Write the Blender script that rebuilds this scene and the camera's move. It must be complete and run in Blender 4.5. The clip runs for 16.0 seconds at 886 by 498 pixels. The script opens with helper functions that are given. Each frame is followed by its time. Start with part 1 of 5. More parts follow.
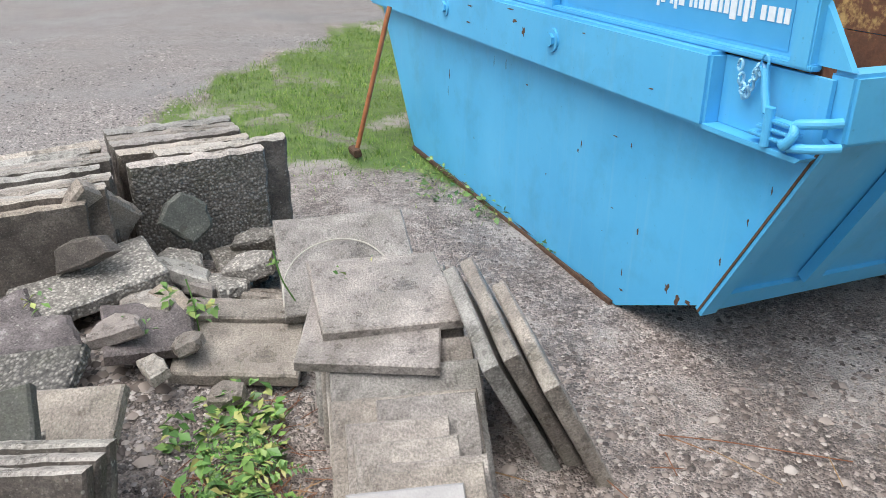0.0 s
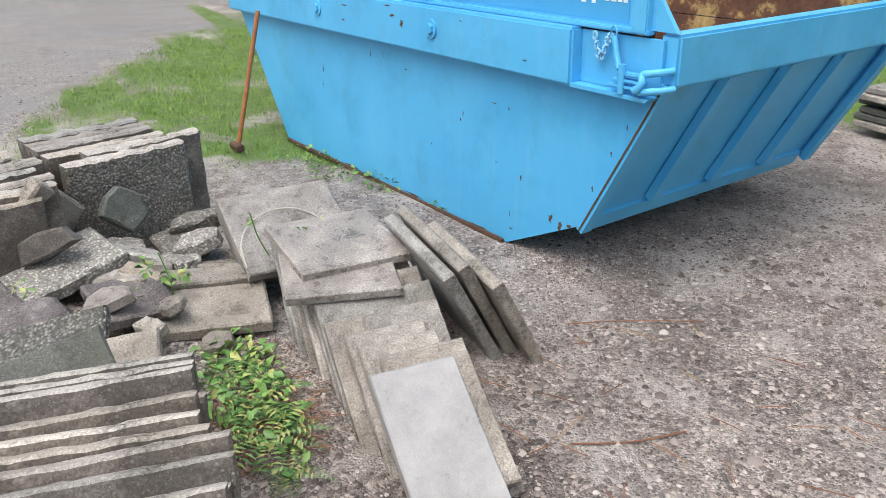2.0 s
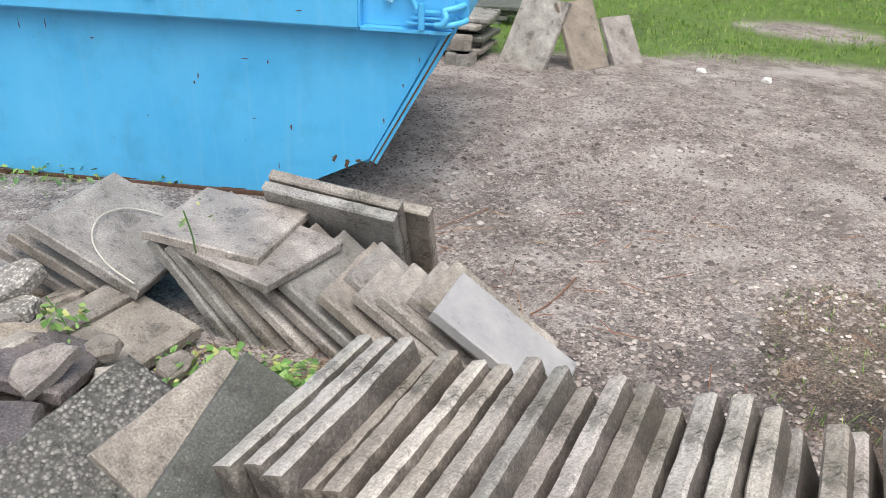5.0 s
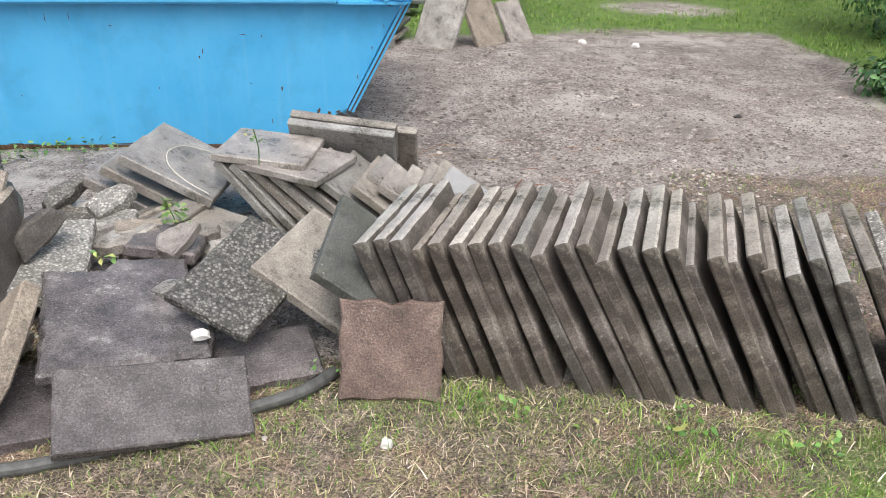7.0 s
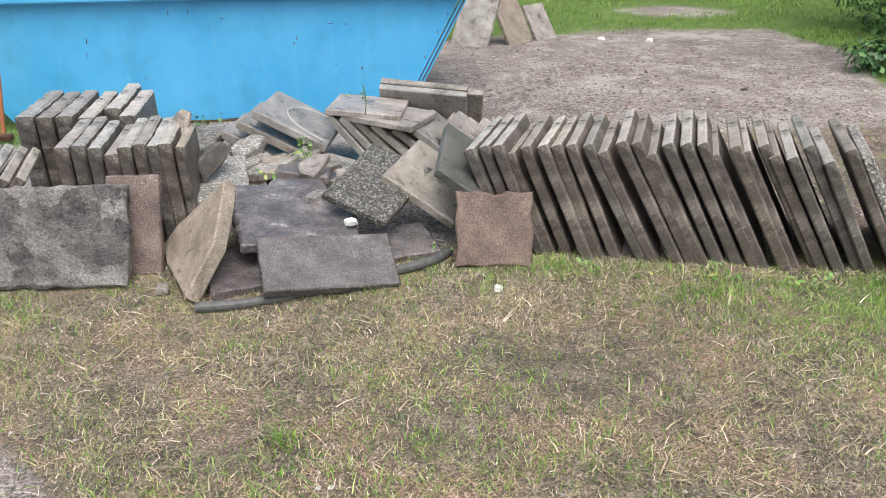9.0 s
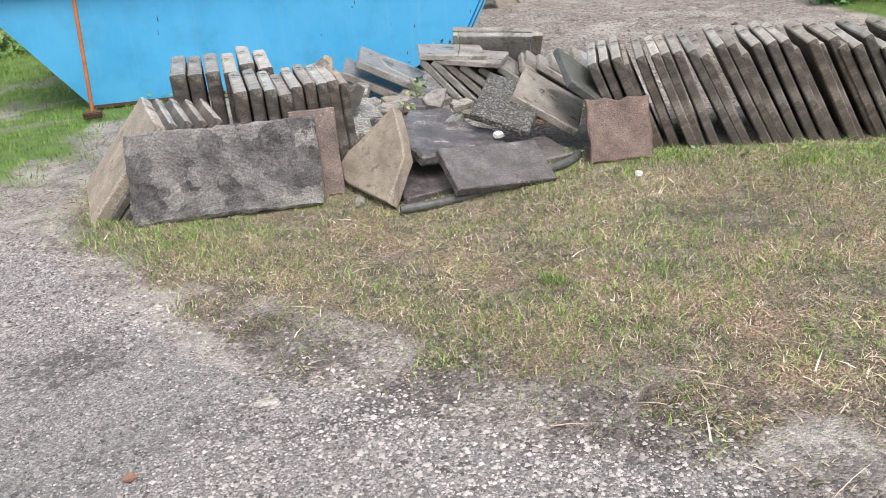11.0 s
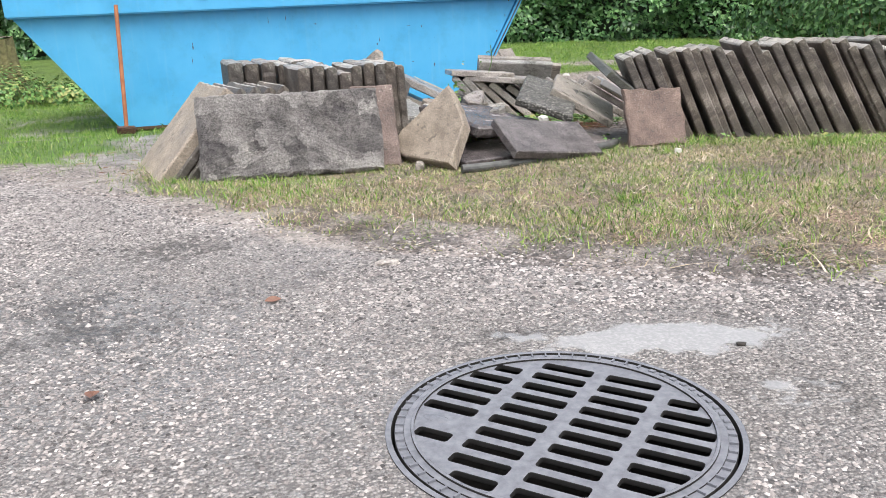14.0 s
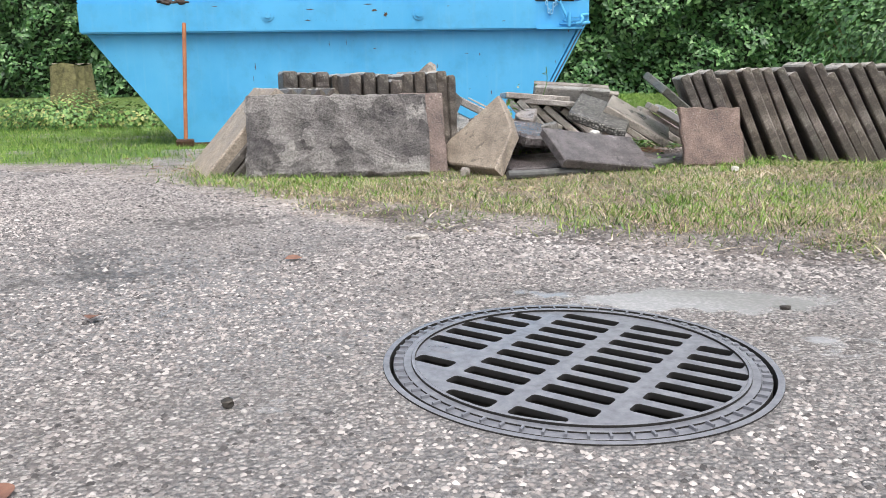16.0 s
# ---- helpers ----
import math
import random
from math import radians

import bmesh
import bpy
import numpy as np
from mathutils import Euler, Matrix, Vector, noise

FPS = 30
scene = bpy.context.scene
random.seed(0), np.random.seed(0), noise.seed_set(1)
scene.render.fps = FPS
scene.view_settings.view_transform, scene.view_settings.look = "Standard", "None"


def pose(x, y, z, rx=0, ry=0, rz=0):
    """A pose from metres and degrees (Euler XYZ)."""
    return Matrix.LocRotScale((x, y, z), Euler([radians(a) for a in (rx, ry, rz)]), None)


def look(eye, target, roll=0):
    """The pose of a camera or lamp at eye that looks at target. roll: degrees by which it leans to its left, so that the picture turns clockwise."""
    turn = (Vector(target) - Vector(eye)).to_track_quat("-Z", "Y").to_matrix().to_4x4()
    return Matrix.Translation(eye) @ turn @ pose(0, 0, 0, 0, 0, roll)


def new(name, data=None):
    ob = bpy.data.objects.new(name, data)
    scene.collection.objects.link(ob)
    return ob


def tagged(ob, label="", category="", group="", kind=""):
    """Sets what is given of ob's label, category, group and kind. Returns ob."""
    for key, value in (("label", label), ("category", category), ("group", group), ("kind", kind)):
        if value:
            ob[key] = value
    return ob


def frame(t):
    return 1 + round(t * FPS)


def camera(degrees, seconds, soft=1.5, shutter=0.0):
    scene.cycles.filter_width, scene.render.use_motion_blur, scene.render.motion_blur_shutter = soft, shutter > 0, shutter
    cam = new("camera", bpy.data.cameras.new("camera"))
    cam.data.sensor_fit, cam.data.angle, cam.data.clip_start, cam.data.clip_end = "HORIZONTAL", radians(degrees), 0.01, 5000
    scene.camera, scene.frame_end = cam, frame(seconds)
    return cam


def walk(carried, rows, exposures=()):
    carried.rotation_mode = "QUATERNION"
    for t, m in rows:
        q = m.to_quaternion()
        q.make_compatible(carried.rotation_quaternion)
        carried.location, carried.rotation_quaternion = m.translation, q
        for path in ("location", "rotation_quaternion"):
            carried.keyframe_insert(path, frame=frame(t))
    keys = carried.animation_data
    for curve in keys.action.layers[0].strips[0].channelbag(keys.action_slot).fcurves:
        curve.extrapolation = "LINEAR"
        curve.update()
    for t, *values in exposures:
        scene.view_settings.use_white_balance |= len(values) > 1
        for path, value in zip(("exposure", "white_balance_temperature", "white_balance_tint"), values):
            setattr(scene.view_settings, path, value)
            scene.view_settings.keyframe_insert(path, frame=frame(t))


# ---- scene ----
cam = camera(58.5, 16.0, soft=0.8)
PATH = [
    (0, (2.814, 4.629, 1.687), (1.081, 5.017, 0.884), 0.6),
    (0.5, (3.090, 4.517, 1.665), (1.352, 4.938, 0.894), -0.3),
    (1, (3.212, 4.453, 1.712), (1.494, 5.009, 0.978), -0.6),
    (1.5, (3.277, 4.219, 1.718), (1.632, 4.963, 0.984), -0.6),
    (2, (3.313, 3.967, 1.738), (1.725, 4.770, 0.943), -0.4),
    (2.5, (3.153, 3.699, 1.687), (1.601, 4.492, 0.816), -0.2),
    (3, (2.879, 3.482, 1.699), (1.480, 4.489, 0.790), 1.1),
    (3.2, (2.821, 3.373, 1.721), (1.489, 4.453, 0.797), 1.3),
    (5.3, (1.842, 2.232, 1.774), (1.428, 3.921, 0.895), 2.3),
    (5.5, (1.825, 2.064, 1.767), (1.422, 3.756, 0.889), 1.9),
    (6, (1.862, 1.675, 1.776), (1.502, 3.379, 0.900), 1.3),
    (6.5, (1.815, 1.409, 1.788), (1.542, 3.133, 0.923), 1.3),
    (7, (1.711, 1.102, 1.754), (1.503, 2.842, 0.901), 1.2),
    (7.5, (1.709, 0.755, 1.679), (1.504, 2.505, 0.846), 0.8),
    (8, (1.676, 0.521, 1.667), (1.472, 2.285, 0.866), 0.5),
    (8.5, (1.629, 0.167, 1.692), (1.411, 1.942, 0.915), 0.3),
    (9, (1.453, -0.065, 1.652), (1.225, 1.699, 0.854), -0.4),
    (9.5, (1.085, -0.243, 1.611), (0.878, 1.506, 0.777), -1.9),
    (10, (0.788, -0.482, 1.612), (0.622, 1.258, 0.750), -3.1),
    (10.2, (0.691, -0.614, 1.628), (0.535, 1.127, 0.766), -3.6),
    (12.3, (-0.219, -1.181, 1.193), (0.001, 0.612, 0.461), -1.6),
    (12.5, (-0.236, -1.255, 1.157), (-0.006, 0.536, 0.424), -1.4),
    (13, (-0.294, -1.326, 1.036), (-0.073, 0.477, 0.330), -1.5),
    (13.5, (-0.339, -1.330, 0.904), (-0.185, 0.506, 0.269), -1.9),
    (14, (-0.315, -1.339, 0.782), (-0.225, 0.531, 0.242), -2.0),
    (14.5, (-0.267, -1.308, 0.694), (-0.217, 0.585, 0.232), -1.7),
    (15, (-0.229, -1.303, 0.623), (-0.215, 0.600, 0.205), -1.2),
    (15.5, (-0.224, -1.305, 0.562), (-0.249, 0.599, 0.151), -0.8),
    (16, (-0.227, -1.309, 0.499), (-0.279, 0.597, 0.096), -0.4),
]
EXPOSURES = [(0, 0.64), (3, 0.70), (10.2, 0.70), (12.5, 0.82), (13.5, 0.86), (14.5, 0.78), (15.0, 0.54), (15.5, 0.52), (16, 0.74)]
walk(cam, [(t, look(eye, target, roll)) for t, eye, target, roll in PATH], EXPOSURES)


# ---- light ----
world = bpy.data.worlds.new("overcast_sky")
scene.world = world
world.use_nodes = True
wn = world.node_tree
bg = wn.nodes["Background"]
sky = wn.nodes.new("ShaderNodeTexSky")
sky.sky_type = "NISHITA"
sky.sun_disc = False
sky.sun_elevation = radians(68)
sky.sun_rotation = radians(157)
sky.air_density, sky.dust_density, sky.ozone_density = 1.0, 4.0, 1.0
desat = wn.nodes.new("ShaderNodeHueSaturation")
desat.inputs["Saturation"].default_value = 0.35
wn.links.new(sky.outputs[0], desat.inputs["Color"])
wn.links.new(desat.outputs[0], bg.inputs[0])
bg.inputs[1].default_value = 0.15
sun = new("sun", bpy.data.lights.new("sun", "SUN"))
sun.data.energy, sun.data.angle, sun.data.color = 1.3, radians(50), (1.0, 0.97, 0.93)
sun.matrix_world = look((3, -3, 16), (0, 4, 0))


# ---- materials ----
def nodes_of(name):
    m = bpy.data.materials.new(name)
    m.use_nodes = True
    t = m.node_tree
    return m, t, t.nodes["Principled BSDF"]


def add(t, kind, **kw):
    n = t.nodes.new("ShaderNode" + kind)
    for k, v in kw.items():
        n.inputs[k.replace("_", " ")].default_value = v
    return n


def noise_tex(t, scale, detail=4.0, rough=0.6, coord="Object"):
    c = t.nodes.new("ShaderNodeTexCoord")
    n = add(t, "TexNoise", Scale=scale, Detail=detail, Roughness=rough)
    t.links.new(c.outputs[coord], n.inputs["Vector"])
    return n


def voro_tex(t, scale, feature="F1", coord="Object"):
    c = t.nodes.new("ShaderNodeTexCoord")
    n = t.nodes.new("ShaderNodeTexVoronoi")
    n.feature = feature
    n.inputs["Scale"].default_value = scale
    t.links.new(c.outputs[coord], n.inputs["Vector"])
    return n


def ramp(t, src, stops):
    r = t.nodes.new("ShaderNodeValToRGB")
    e = r.color_ramp.elements
    while len(e) < len(stops):
        e.new(0.5)
    for el, (p, c) in zip(e, stops):
        el.position = p
        el.color = (*c, 1) if isinstance(c, tuple) else (c, c, c, 1)
    t.links.new(src, r.inputs[0])
    return r.outputs[0]


def mix(t, fac, a, b, mode="MIX"):
    m = t.nodes.new("ShaderNodeMix")
    m.data_type, m.blend_type = "RGBA", mode
    for sock, v in ((m.inputs[0], fac), (m.inputs[6], a), (m.inputs[7], b)):
        if isinstance(v, (int, float)):
            sock.default_value = v if sock.type == "VALUE" else (v, v, v, 1)
        elif isinstance(v, tuple):
            sock.default_value = (*v, 1)
        else:
            t.links.new(v, sock)
    return m.outputs[2]


def math_node(t, op, a, b=0.0):
    m = t.nodes.new("ShaderNodeMath")
    m.operation = op
    for sock, v in ((m.inputs[0], a), (m.inputs[1], b)):
        if isinstance(v, (int, float)):
            sock.default_value = v
        else:
            t.links.new(v, sock)
    return m.outputs[0]


def bump(t, bsdf, height, strength, distance):
    b = add(t, "Bump", Strength=strength, Distance=distance)
    t.links.new(height, b.inputs["Height"])
    t.links.new(b.outputs[0], bsdf.inputs["Normal"])


def set_rough(t, bsdf, v):
    if isinstance(v, (int, float)):
        bsdf.inputs["Roughness"].default_value = v
    else:
        t.links.new(v, bsdf.inputs["Roughness"])


def green_mask(t):
    return noise_tex(t, 2.1, 3.0, 0.6).outputs[0]


def concrete(name, dark, mid, light, aggregate=0.0, moss=0.25, grain=120.0, rough=(0.35, 0.75), pebble=1.0, blotches=0.4, relief=0.9):
    """Weathered wet concrete; aggregate > 0 shows washed pebbles."""
    m, t, b = nodes_of(name)
    info = t.nodes.new("ShaderNodeObjectInfo")
    big = noise_tex(t, 5.0, 5.0, 0.65)
    col = ramp(t, big.outputs[0], [(0.28, dark), (0.5, mid), (0.72, light)])
    fine = noise_tex(t, grain, 6.0, 0.7)
    col = mix(t, min(0.5, 0.65 * relief), col, ramp(t, fine.outputs[0], [(0.36, 0.1), (0.64, 0.9)]), "OVERLAY")
    blotch = noise_tex(t, 22.0, 10.0, 0.8)
    col = mix(t, blotches, col, ramp(t, blotch.outputs[0], [(0.34, 0.2), (0.66, 0.8)]), "OVERLAY")
    tone = ramp(t, info.outputs["Random"], [(0.0, (0.74, 0.70, 0.65)), (0.3, (1.0, 0.94, 0.86)), (0.6, (0.84, 0.86, 0.85)), (0.8, (0.96, 0.90, 0.88)), (1.0, (1.16, 1.12, 1.06))])
    col = mix(t, 1.0, col, tone, "MULTIPLY")
    height = fine.outputs[0]
    if aggregate:
        v = voro_tex(t, 75.0)
        peb = ramp(t, v.outputs["Color"], [(0.1, tuple(pebble * c for c in (0.09, 0.085, 0.08))), (0.5, tuple(pebble * c for c in (0.25, 0.24, 0.22))), (0.9, tuple(pebble * c for c in (0.5, 0.48, 0.44)))])
        peb = mix(t, 1.0, peb, ramp(t, v.outputs["Distance"], [(0.3, 1.0), (0.62, 0.25)]), "MULTIPLY")
        col = mix(t, aggregate, col, peb)
        height = mix(t, aggregate, fine.outputs[0], ramp(t, v.outputs["Distance"], [(0.0, 1.0), (0.6, 0.0)]))
    spots = noise_tex(t, 14.0, 6.0, 0.7)
    col = mix(t, ramp(t, spots.outputs[0], [(0.57, 0.0), (0.63, 0.55 if relief > 0.5 else 0.12)]), col, (0.045, 0.042, 0.036))
    if relief > 0.5:
        pores = voro_tex(t, 190.0)
        col = mix(t, ramp(t, pores.outputs["Distance"], [(0.10, 0.7), (0.26, 0.0)]), col, (0.035, 0.032, 0.028))
        grit = voro_tex(t, 260.0)
        col = mix(t, ramp(t, grit.outputs["Color"], [(0.82, 0.0), (0.9, 0.18)]), col, (0.62, 0.6, 0.56))
    lichen = voro_tex(t, 38.0)
    col = mix(t, math_node(t, "MULTIPLY", ramp(t, lichen.outputs["Distance"], [(0.12, 0.8 if relief > 0.5 else 0.1), (0.2, 0.0)]), ramp(t, green_mask(t), [(0.45, 0.0), (0.6, 1.0)])), col, (0.5, 0.5, 0.44))
    green = noise_tex(t, 3.2, 5.0, 0.7)
    col = mix(t, math_node(t, "MULTIPLY", ramp(t, green.outputs[0], [(0.5, 0.0), (0.7, 1.0)]), moss), col, (0.075, 0.09, 0.03))
    t.links.new(col, b.inputs["Base Color"])
    set_rough(t, b, ramp(t, big.outputs[0], [(0.3, rough[0]), (0.7, rough[1])]))
    bump(t, b, height, 0.9 if aggregate else relief, 0.009 if aggregate else 0.007)
    return m


def plain(name, a, b_, scale=30.0, rough=0.6, metal=0.0, strength=0.3, distance=0.002, detail=5.0):
    m, t, b = nodes_of(name)
    n = noise_tex(t, scale, detail, 0.65)
    t.links.new(ramp(t, n.outputs[0], [(0.3, a), (0.7, b_)]), b.inputs["Base Color"])
    b.inputs["Roughness"].default_value = rough
    b.inputs["Metallic"].default_value = metal
    bump(t, b, n.outputs[0], strength, distance)
    return m


CONCRETE = concrete("slab_concrete", (0.15, 0.137, 0.127), (0.32, 0.30, 0.283), (0.52, 0.50, 0.475), rough=(0.2, 0.48))
VIOLET = concrete("wet_violet_stone", (0.045, 0.04, 0.046), (0.14, 0.127, 0.138), (0.31, 0.29, 0.305), moss=0.06, rough=(0.15, 0.32))
WASHED = concrete("washed_aggregate", (0.2, 0.19, 0.18), (0.36, 0.35, 0.335), (0.5, 0.49, 0.47), aggregate=0.6, moss=0.1, pebble=1.8)
DARKWASH = concrete("dark_washed_aggregate", (0.05, 0.05, 0.045), (0.1, 0.1, 0.09), (0.17, 0.17, 0.15), aggregate=0.85, moss=0.2, pebble=0.8)
GREENGREY = concrete("dark_smooth_concrete", (0.06, 0.066, 0.06), (0.11, 0.12, 0.11), (0.17, 0.18, 0.165), moss=0.35)
SMOOTH = concrete("pale_smooth_concrete", (0.27, 0.282, 0.292), (0.34, 0.354, 0.365), (0.41, 0.424, 0.432), moss=0.0, grain=160.0, rough=(0.22, 0.5), blotches=0.12, relief=0.12)
WETSLAB = concrete("wet_stone", (0.065, 0.058, 0.061), (0.138, 0.124, 0.128), (0.23, 0.211, 0.214), moss=0.06, rough=(0.14, 0.3))
BROWNSTONE = concrete("brown_concrete", (0.2, 0.172, 0.147), (0.36, 0.315, 0.272), (0.5, 0.445, 0.39), moss=0.06)
REDTILE = concrete("red_brown_concrete", (0.10, 0.068, 0.06), (0.21, 0.152, 0.137), (0.34, 0.265, 0.24), moss=0.05, grain=110.0)

DULLWASH = concrete("dull_washed_aggregate", (0.10, 0.092, 0.078), (0.19, 0.176, 0.152), (0.28, 0.26, 0.225), aggregate=0.6, moss=0.35, pebble=0.9)
# dark slab sides: soil stain plus the shade on them, both in the colour
SOIL_SHADE = concrete("soiled_shaded_concrete", (0.032, 0.026, 0.024), (0.13, 0.112, 0.10), (0.36, 0.33, 0.305), moss=0.16, rough=(0.4, 0.8))
PALE = concrete("weathered_pale_concrete", (0.22, 0.205, 0.19), (0.46, 0.436, 0.408), (0.68, 0.655, 0.62), rough=(0.2, 0.45), moss=0.12)


def rough_face():
    """Broken mortar face: pale mortar patches over dark stone."""
    m, t, b = nodes_of("rough_mortar_face")
    n = noise_tex(t, 9.0, 10.0, 0.72)
    f = noise_tex(t, 75.0, 6.0, 0.75)
    cast = noise_tex(t, 5.5, 12.0, 0.7)
    col = ramp(t, n.outputs[0], [(0.34, (0.05, 0.045, 0.044)), (0.44, (0.21, 0.193, 0.183)), (0.55, (0.35, 0.327, 0.308)), (0.68, (0.5, 0.475, 0.44))])
    lump = ramp(t, cast.outputs[0], [(0.485, 0.0), (0.505, 1.0)])
    col = mix(t, math_node(t, "MULTIPLY", lump, 0.75), col, ramp(t, n.outputs[0], [(0.36, (0.03, 0.027, 0.029)), (0.66, (0.24, 0.222, 0.22))]))
    tc = t.nodes.new("ShaderNodeTexCoord")
    warp = t.nodes.new("ShaderNodeVectorMath")
    warp.operation = "MULTIPLY_ADD"
    warp.inputs[1].default_value = (0.16, 0.16, 0.16)
    t.links.new(noise_tex(t, 9.0, 8.0, 0.7).outputs["Color"], warp.inputs[0])
    t.links.new(tc.outputs["Object"], warp.inputs[2])
    flake = add(t, "TexVoronoi", Scale=9.0)
    t.links.new(warp.outputs[0], flake.inputs["Vector"])
    col = mix(t, 0.55, col, ramp(t, flake.outputs["Color"], [(0.18, (0.045, 0.04, 0.042)), (0.42, (0.17, 0.157, 0.153)), (0.62, (0.27, 0.252, 0.242)), (0.85, (0.45, 0.425, 0.40))]))
    col = mix(t, 0.6, col, ramp(t, f.outputs[0], [(0.36, 0.15), (0.64, 0.85)]), "OVERLAY")
    t.links.new(col, b.inputs["Base Color"])
    b.inputs["Roughness"].default_value = 0.6
    h = math_node(t, "ADD", math_node(t, "MULTIPLY", ramp(t, flake.outputs["Color"], [(0.2, 0.0), (0.8, 1.0)]), 0.3), math_node(t, "ADD", n.outputs[0], math_node(t, "MULTIPLY", f.outputs[0], 0.25)))
    bump(t, b, h, 1.0, 0.06)
    return m


MORTAR = rough_face()


def paint_blue():
    m, t, b = nodes_of("blue_paint")
    n = noise_tex(t, 2.0, 5.0, 0.6)
    col = ramp(t, n.outputs[0], [(0.3, (0.06, 0.38, 0.70)), (0.7, (0.10, 0.455, 0.77))])
    # vertical rain streaks
    c = t.nodes.new("ShaderNodeTexCoord")
    mp = add(t, "Mapping", Scale=(22.0, 22.0, 1.2))
    t.links.new(c.outputs["Object"], mp.inputs["Vector"])
    s = add(t, "TexNoise", Scale=1.0, Detail=5.0, Roughness=0.6)
    t.links.new(mp.outputs[0], s.inputs["Vector"])
    col = mix(t, math_node(t, "MULTIPLY", ramp(t, s.outputs[0], [(0.55, 0.0), (0.75, 1.0)]), 0.28), col, (0.2, 0.5, 0.72))
    g = noise_tex(t, 3.3, 7.0, 0.7)
    col = mix(t, ramp(t, g.outputs[0], [(0.5, 0.0), (0.72, 0.4)]), col, (0.05, 0.24, 0.40))
    w = noise_tex(t, 6.0, 9.0, 0.75)
    chips = ramp(t, w.outputs[0], [(0.715, 0.0), (0.73, 1.0)])
    col = mix(t, chips, col, (0.10, 0.055, 0.03))
    d = noise_tex(t, 40.0, 4.0, 0.6)
    col = mix(t, ramp(t, d.outputs[0], [(0.66, 0.0), (0.74, 0.35)]), col, (0.02, 0.12, 0.25))
    t.links.new(col, b.inputs["Base Color"])
    set_rough(t, b, ramp(t, n.outputs[0], [(0.3, 0.38), (0.7, 0.55)]))
    bump(t, b, mix(t, 0.5, n.outputs[0], d.outputs[0]), 0.2, 0.004)
    return m


BLUE = paint_blue()


def rust_inside():
    m, t, b = nodes_of("rusted_steel_with_loam")
    n = noise_tex(t, 3.0, 8.0, 0.7)
    f = noise_tex(t, 20.0, 7.0, 0.7)
    col = ramp(t, n.outputs[0], [(0.3, (0.06, 0.025, 0.015)), (0.5, (0.14, 0.06, 0.03)), (0.56, (0.42, 0.27, 0.10)), (0.75, (0.55, 0.4, 0.18))])
    col = mix(t, 0.5, col, ramp(t, f.outputs[0], [(0.3, 0.2), (0.7, 0.8)]), "OVERLAY")
    t.links.new(col, b.inputs["Base Color"])
    b.inputs["Roughness"].default_value = 0.8
    bump(t, b, f.outputs[0], 0.6, 0.01)
    return m


RUSTIN = rust_inside()
PALEBLUE = plain("pale_blue_paint", (0.2, 0.5, 0.72), (0.34, 0.62, 0.8), 30.0, 0.45)
DEEPBLUE = plain("deep_blue_paint", (0.045, 0.32, 0.62), (0.07, 0.37, 0.68), 3.0, 0.45)
RUST = plain("rust", (0.045, 0.026, 0.018), (0.13, 0.07, 0.04), 60.0, 0.85)
IRON = plain("cast_iron", (0.14, 0.143, 0.163), (0.24, 0.245, 0.27), 38.0, 0.22, 0.1, 0.5, 0.0012, 9.0)
STEEL = plain("dark_steel", (0.03, 0.028, 0.026), (0.08, 0.07, 0.06), 40.0, 0.5, 0.5)
WHITE = plain("white_lettering_paint", (0.62, 0.7, 0.76), (0.8, 0.84, 0.86), 25.0, 0.5)
HANDLE = plain("orange_brown_wood", (0.26, 0.085, 0.03), (0.42, 0.16, 0.06), 18.0, 0.5)
RUBBER = plain("weathered_black_hose", (0.05, 0.05, 0.048), (0.12, 0.12, 0.115), 30.0, 0.55)
GLOVE = plain("dark_leather", (0.012, 0.01, 0.01), (0.06, 0.035, 0.025), 25.0, 0.7)
WIRE = plain("pale_cable", (0.4, 0.38, 0.33), (0.55, 0.53, 0.47), 40.0, 0.5)
BARK = plain("mossy_bark", (0.09, 0.08, 0.04), (0.27, 0.25, 0.11), 14.0, 0.9, 0, 1.0, 0.03)
CHALK = plain("pale_broken_stone", (0.55, 0.53, 0.49), (0.75, 0.73, 0.69), 40.0, 0.7)
# near black: the shade down the shaft and in the slots, as colour
PIT_SHADE = plain("shaft_and_slot_shade", (0.006, 0.006, 0.006), (0.018, 0.016, 0.015), 12.0, 0.9)


def island_mat(name, stops, rough=0.6, spec=0.5, trans=0.0):
    """Colour that varies from piece to piece of a joined mesh."""
    m, t, b = nodes_of(name)
    g = t.nodes.new("ShaderNodeNewGeometry")
    col = ramp(t, g.outputs["Random Per Island"], stops)
    n = noise_tex(t, 1.3, 4.0)
    col = mix(t, 0.6, col, ramp(t, n.outputs[0], [(0.3, 0.3), (0.7, 0.75)]), "OVERLAY")
    t.links.new(col, b.inputs["Base Color"])
    b.inputs["Roughness"].default_value = rough
    b.inputs["Specular IOR Level"].default_value = spec
    if trans:
        b.inputs["Subsurface Weight"].default_value = 0.0
    return m


STONES = island_mat("gravel_stones", [(0.0, (0.05, 0.046, 0.045)), (0.3, (0.17, 0.153, 0.148)), (0.7, (0.35, 0.314, 0.297)), (1.0, (0.50, 0.465, 0.445))], 0.5)
PEBBLES = island_mat("dirt_pebbles", [(0.0, (0.06, 0.046, 0.04)), (0.4, (0.19, 0.155, 0.137)), (0.8, (0.31, 0.265, 0.235)), (1.0, (0.45, 0.405, 0.37))], 0.5)
BLADE = island_mat("grass_blades", [(0.0, (0.06, 0.14, 0.02)), (0.45, (0.15, 0.29, 0.045)), (0.85, (0.27, 0.40, 0.08)), (1.0, (0.42, 0.44, 0.17))], 0.45, 0.4)
